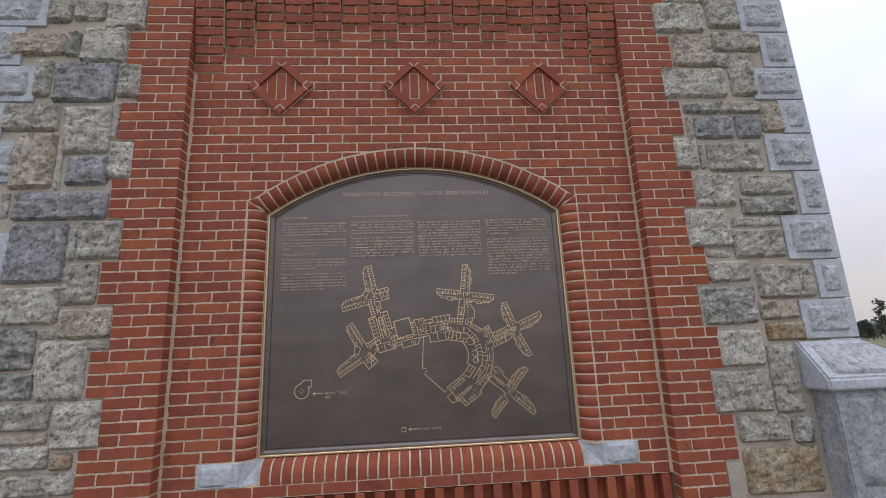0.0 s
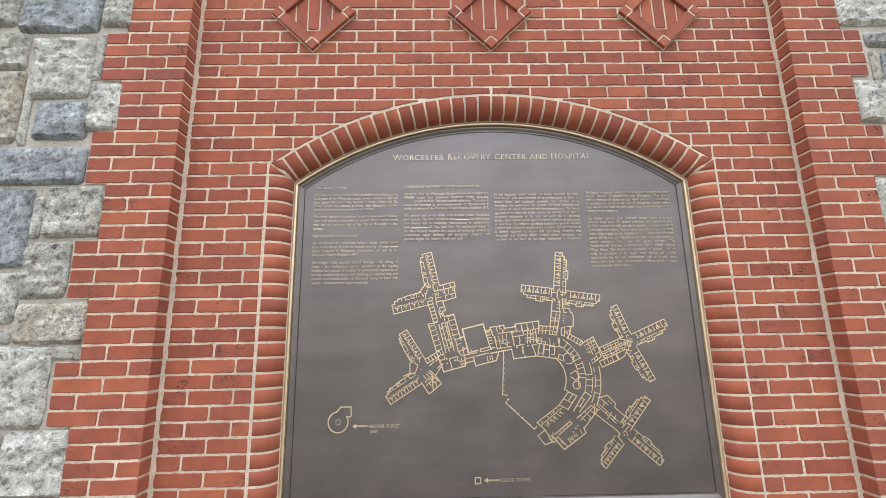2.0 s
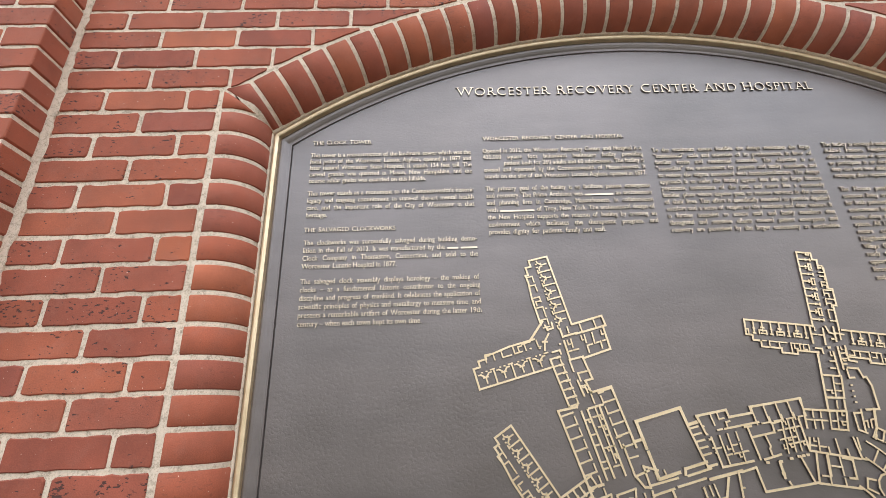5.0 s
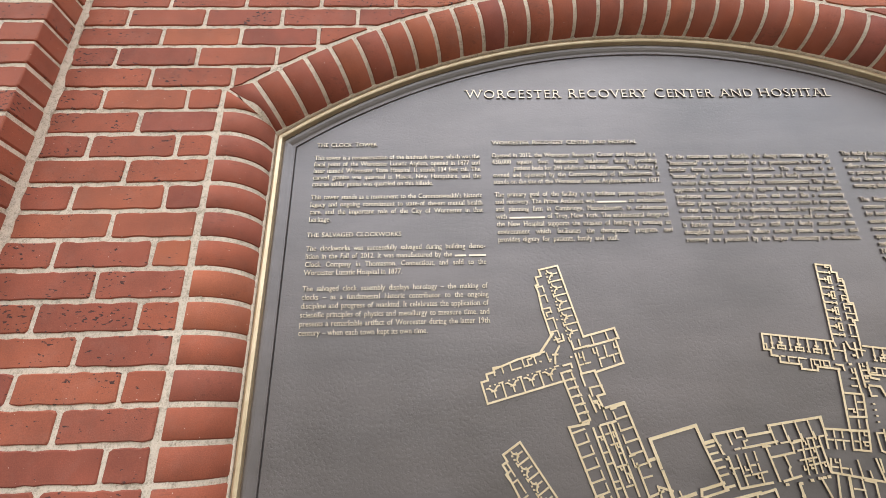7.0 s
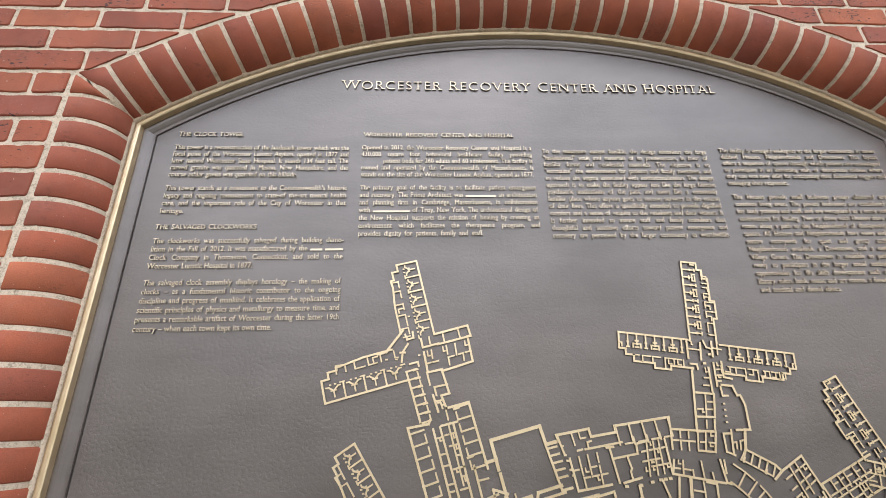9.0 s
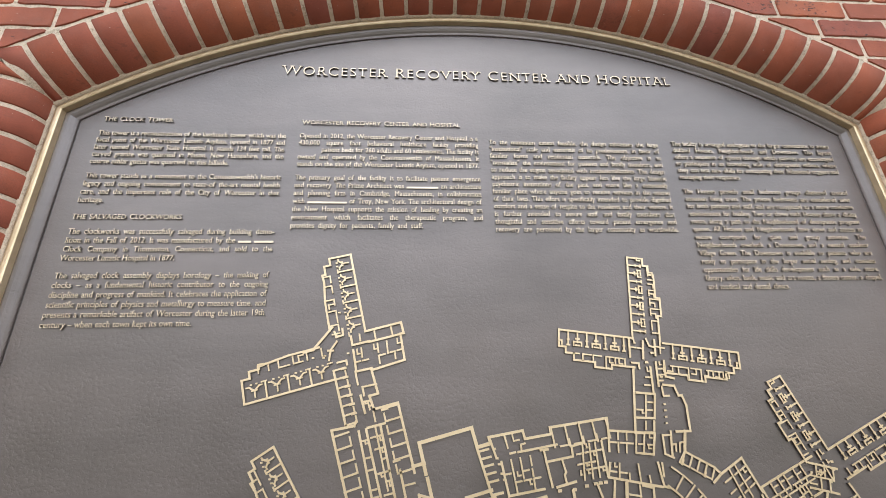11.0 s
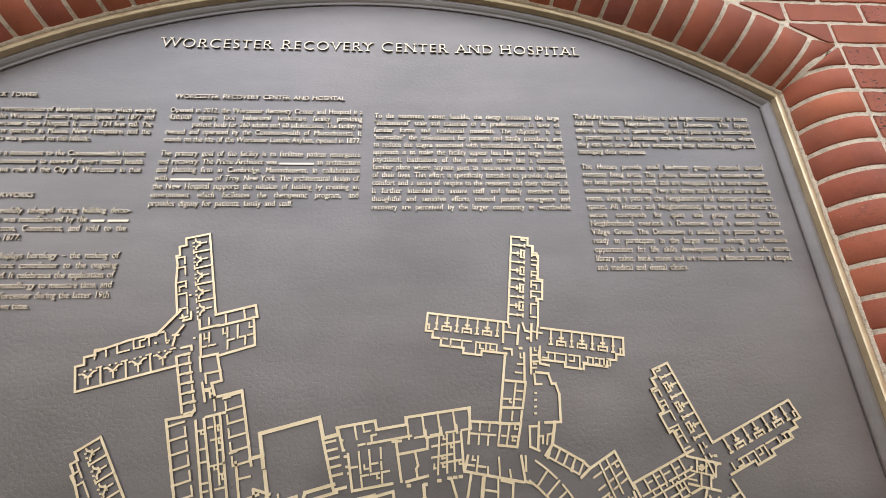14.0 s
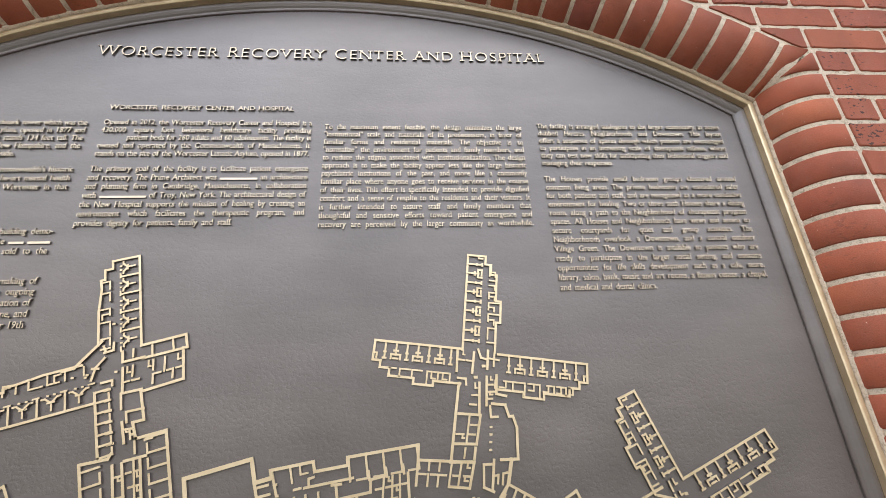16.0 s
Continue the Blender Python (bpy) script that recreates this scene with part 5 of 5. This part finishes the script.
RIGHT_LOW = (
    (2.26, 2.67, 2.43, 2.57, 4), (1.84, 2.15, 2.21, 2.48, 0), (2.17, 2.52, 2.35, 2.42, 0), (2.15, 2.52, 2.13, 2.33, 1), (1.95, 2.11, 2.14, 2.19, 0), (1.94, 2.23, 1.97, 2.11, 0),
    (2.27, 2.68, 1.85, 2.08, 1), (1.86, 2.23, 1.69, 1.94, 4), (2.25, 2.52, 1.71, 1.84, 3), (2.27, 2.54, 1.57, 1.69, 5), (1.92, 2.23, 1.42, 1.65, 0), (2.24, 2.43, 1.12, 1.55, 1),
    (1.83, 2.23, 1.14, 1.40, 1), (1.96, 2.30, 0.96, 1.12, 1), (2.32, 2.46, 0.94, 1.10, 4), (1.96, 2.46, 0.66, 0.93, 5),
)
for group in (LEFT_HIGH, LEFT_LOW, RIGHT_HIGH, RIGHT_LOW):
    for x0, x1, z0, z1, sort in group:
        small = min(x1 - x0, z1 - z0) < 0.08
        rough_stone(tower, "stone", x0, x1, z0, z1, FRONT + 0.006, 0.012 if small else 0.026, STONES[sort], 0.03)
# plainer courses of stone where the wall goes on
for side in (-1, 1):
    for z0, z1 in ((0.04, 0.3), (0.32, 0.6), (0.62, 0.88), (4.14, 4.4), (4.42, 4.68), (4.7, 4.96)):
        if side > 0 and 0.6 < z0 < 1:
            continue
        xa, xb = (-2.5, -1.98) if side < 0 else (1.95, 2.5)
        xm = rng.uniform(xa + 0.18, xb - 0.18)
        for x0, x1 in ((xa, xm - 0.01), (xm + 0.01, xb)):
            rough_stone(tower, "stone", x0, x1, z0, z1, FRONT + 0.006, 0.018, STONES[rng.randrange(4)], 0.03)

# ---- granite quoins at both corners ----
QZ = (0.3, 0.62, 0.93, 1.25, 1.572, 1.836, 2.106, 2.427, 2.753, 3.046, 3.318, 3.59, 3.895, 4.19, 4.48, 4.78, 5.08)
for side in (-1, 1):
    for i, (z0, z1) in enumerate(zip(QZ, QZ[1:])):
        inner = 2.695 if i % 2 else 2.53
        if i == 11:
            inner = 2.655
        lo, hi = sorted((side * inner, side * 2.908))
        bm = bmesh.new()
        prism(bm, [(lo, z0 + 0.004), (hi, z0 + 0.004), (hi, z1 - 0.004), (lo, z1 - 0.004)], FRONT - 0.004, 0.12, 0.004)
        q = part("quoin", bm, QUOIN_SMOOTH, tower, "blue-grey granite quoin with a tooled margin")
        rough_stone(q, "rock_face", lo + 0.045, hi - 0.05, z0 + 0.045, z1 - 0.045, FRONT - 0.003, 0.02, QUOIN_ROUGH)

# ---- brick pilasters, toothed into the stone ----
for side in (-1, 1):
    pil = thing("brick_pilaster", "red brick pilaster toothed into grey stone", "brick pilaster", "structure", "pilasters beside the plaque")
    a = XL if side < 0 else XR
    for k in range(-10, 58):
        wide = ((k - 2) // 4) % 2 == 1
        out = (-1.972 if wide else -1.872) if side < 0 else (1.938 if wide else 1.842)
        w = abs(out - a)
        first = 0.2 if k % 2 == 0 else 0.1
        marks = [0, first]
        while marks[-1] + 0.15 < w:
            marks.append(marks[-1] + BM)
        if w - marks[-1] > 0.045:
            marks.append(w)
        marks[-1] = w
        for m0, m1 in zip(marks, marks[1:]):
            p0, p1 = sorted((a + side * m0, a + side * m1))
            if m0 == 0:
                p0, p1 = (p0, p1 + JOINT / 2) if side < 0 else (p0 - JOINT / 2, p1)
            lay(pil, p0, p1, k, FRONT, 0.084 if m0 == 0 else 0.05)

# ---- corbelled bricks at the head of the panel ----
corbel_bed = bmesh.new()
corbel = thing("brick_corbel", "stepped courses of projecting red brick", "brick corbel", "structure")
COLS, WC = 15, (XR - XL) / 15
KB = [38, 40, 42] + [43, 42, 43, 42, 43, 42, 43, 42, 43] + [42, 40, 38]
for i in range(COLS):
    x0 = XL + i * WC
    for k in range(KB[i], 50):
        outward = min(0.0095 * (k - KB[i] + 1) + (0.006 if KB[i] == 42 and 2 < i < 12 else 0), 0.1)
        if KB[i] == 43 and k == 43:
            outward = 0.0
        box(corbel_bed, x0 + 0.0052, x0 + WC - 0.0052, FIELD - outward + 0.0055, FIELD + 0.02, course(k) + (JOINT / 2 if k > KB[i] else 0.001), course(k + 1) + JOINT / 2)
        cuts = (x0, x0 + WC) if (k + KB[i]) % 2 else (x0, x0 + WC / 2, x0 + WC)
        if KB[i] < 42:
            cuts = (x0, x0 + WC) if (k - KB[i]) % 2 == 0 else (x0, x0 + WC / 2, x0 + WC)
        for c0, c1 in zip(cuts, cuts[1:]):
            lay(corbel, c0, c1, k, FIELD - outward, outward + 0.05)

part("mortar", corbel_bed, MORTAR, corbel, "buff mortar")

# ---- bricks of the recessed panel ----
SILL_X0, SILL_X1 = -1.347, 1.337


def arc(x):
    return CZ + math.sqrt(max(ROUT * ROUT - (x - XC) ** 2, 0)) + JOINT * 0.8


for k in range(-3, 43):
    z0, z1 = course(k), course(k + 1)
    if k < -2:
        spans = [(XL, XR)]
    elif k < 0:
        spans = [(XL, SILL_X0), (SILL_X1, XR)]
    elif k < 24:
        spans = [(XL + 0.012, -1.1415), (1.1155, XR - 0.012)]
    else:
        open_cols = [i for i in range(COLS) if k < KB[i]]
        spans = []
        for i in open_cols:
            if spans and abs(spans[-1][1] - (XL + i * WC)) < 1e-6:
                spans[-1] = (spans[-1][0], XL + (i + 1) * WC)
            else:
                spans.append((XL + i * WC, XL + (i + 1) * WC))
        spans = [(max(p, XL + 0.012), min(q, XR - 0.012)) for p, q in spans]
    for s0, s1 in spans:
        for b0, b1 in bond(k, s0, s1, -0.015 if 0 <= k < 24 and s1 > 0 else -0.006):
            if z0 < 3.0 and k >= 24 and b0 < 1.12 and b1 > -1.12 and max(arc(b0), arc(b1)) > z0 + 0.004:
                # cut to the arch
                lim = max(0.0, z1 - JOINT - CZ)
                reach = math.sqrt(max(ROUT * ROUT - (lim - 0.006) ** 2, 0)) + 0.004
                p0, p1 = b0 + JOINT / 2, b1 - JOINT / 2
                if p0 > XC - reach and p1 < XC + reach:
                    continue
                p0, p1 = (max(p0, XC + reach), p1) if p1 > XC + reach and p0 > XC - reach else (p0, min(p1, XC - reach)) if p0 < XC - reach and p1 < XC + reach else (p0, p1)
                if p1 - p0 < 0.015:
                    continue
                bm = bmesh.new()
                low = lambda x: min(z1 - JOINT / 2 - 0.006, max(z0 + JOINT / 2, arc(x)))  # noqa: E731
                prism(bm, wavy(p0, p1, z0 + JOINT / 2, z1 - JOINT / 2, rng, low), FIELD, FIELD + 0.05, 0.002)
                part("brick", bm, BRICK, tower)
            else:
                lay(tower, b0, b1, k, FIELD)
# upright bricks standing out below the sill course
dentils = thing("brick_dentil_course", "upright red bricks standing out below the sill", "brick course", "structure")
x = XL + 0.07
while x < XR - 0.07:
    bm = bmesh.new()
    prism(bm, wavy(x, x + 0.056, 0.55, course(-3) - JOINT / 2, rng), FIELD, FIELD + 0.07, 0.003)
    part("upright_brick", bm, BRICK, dentils)
    x += 0.118
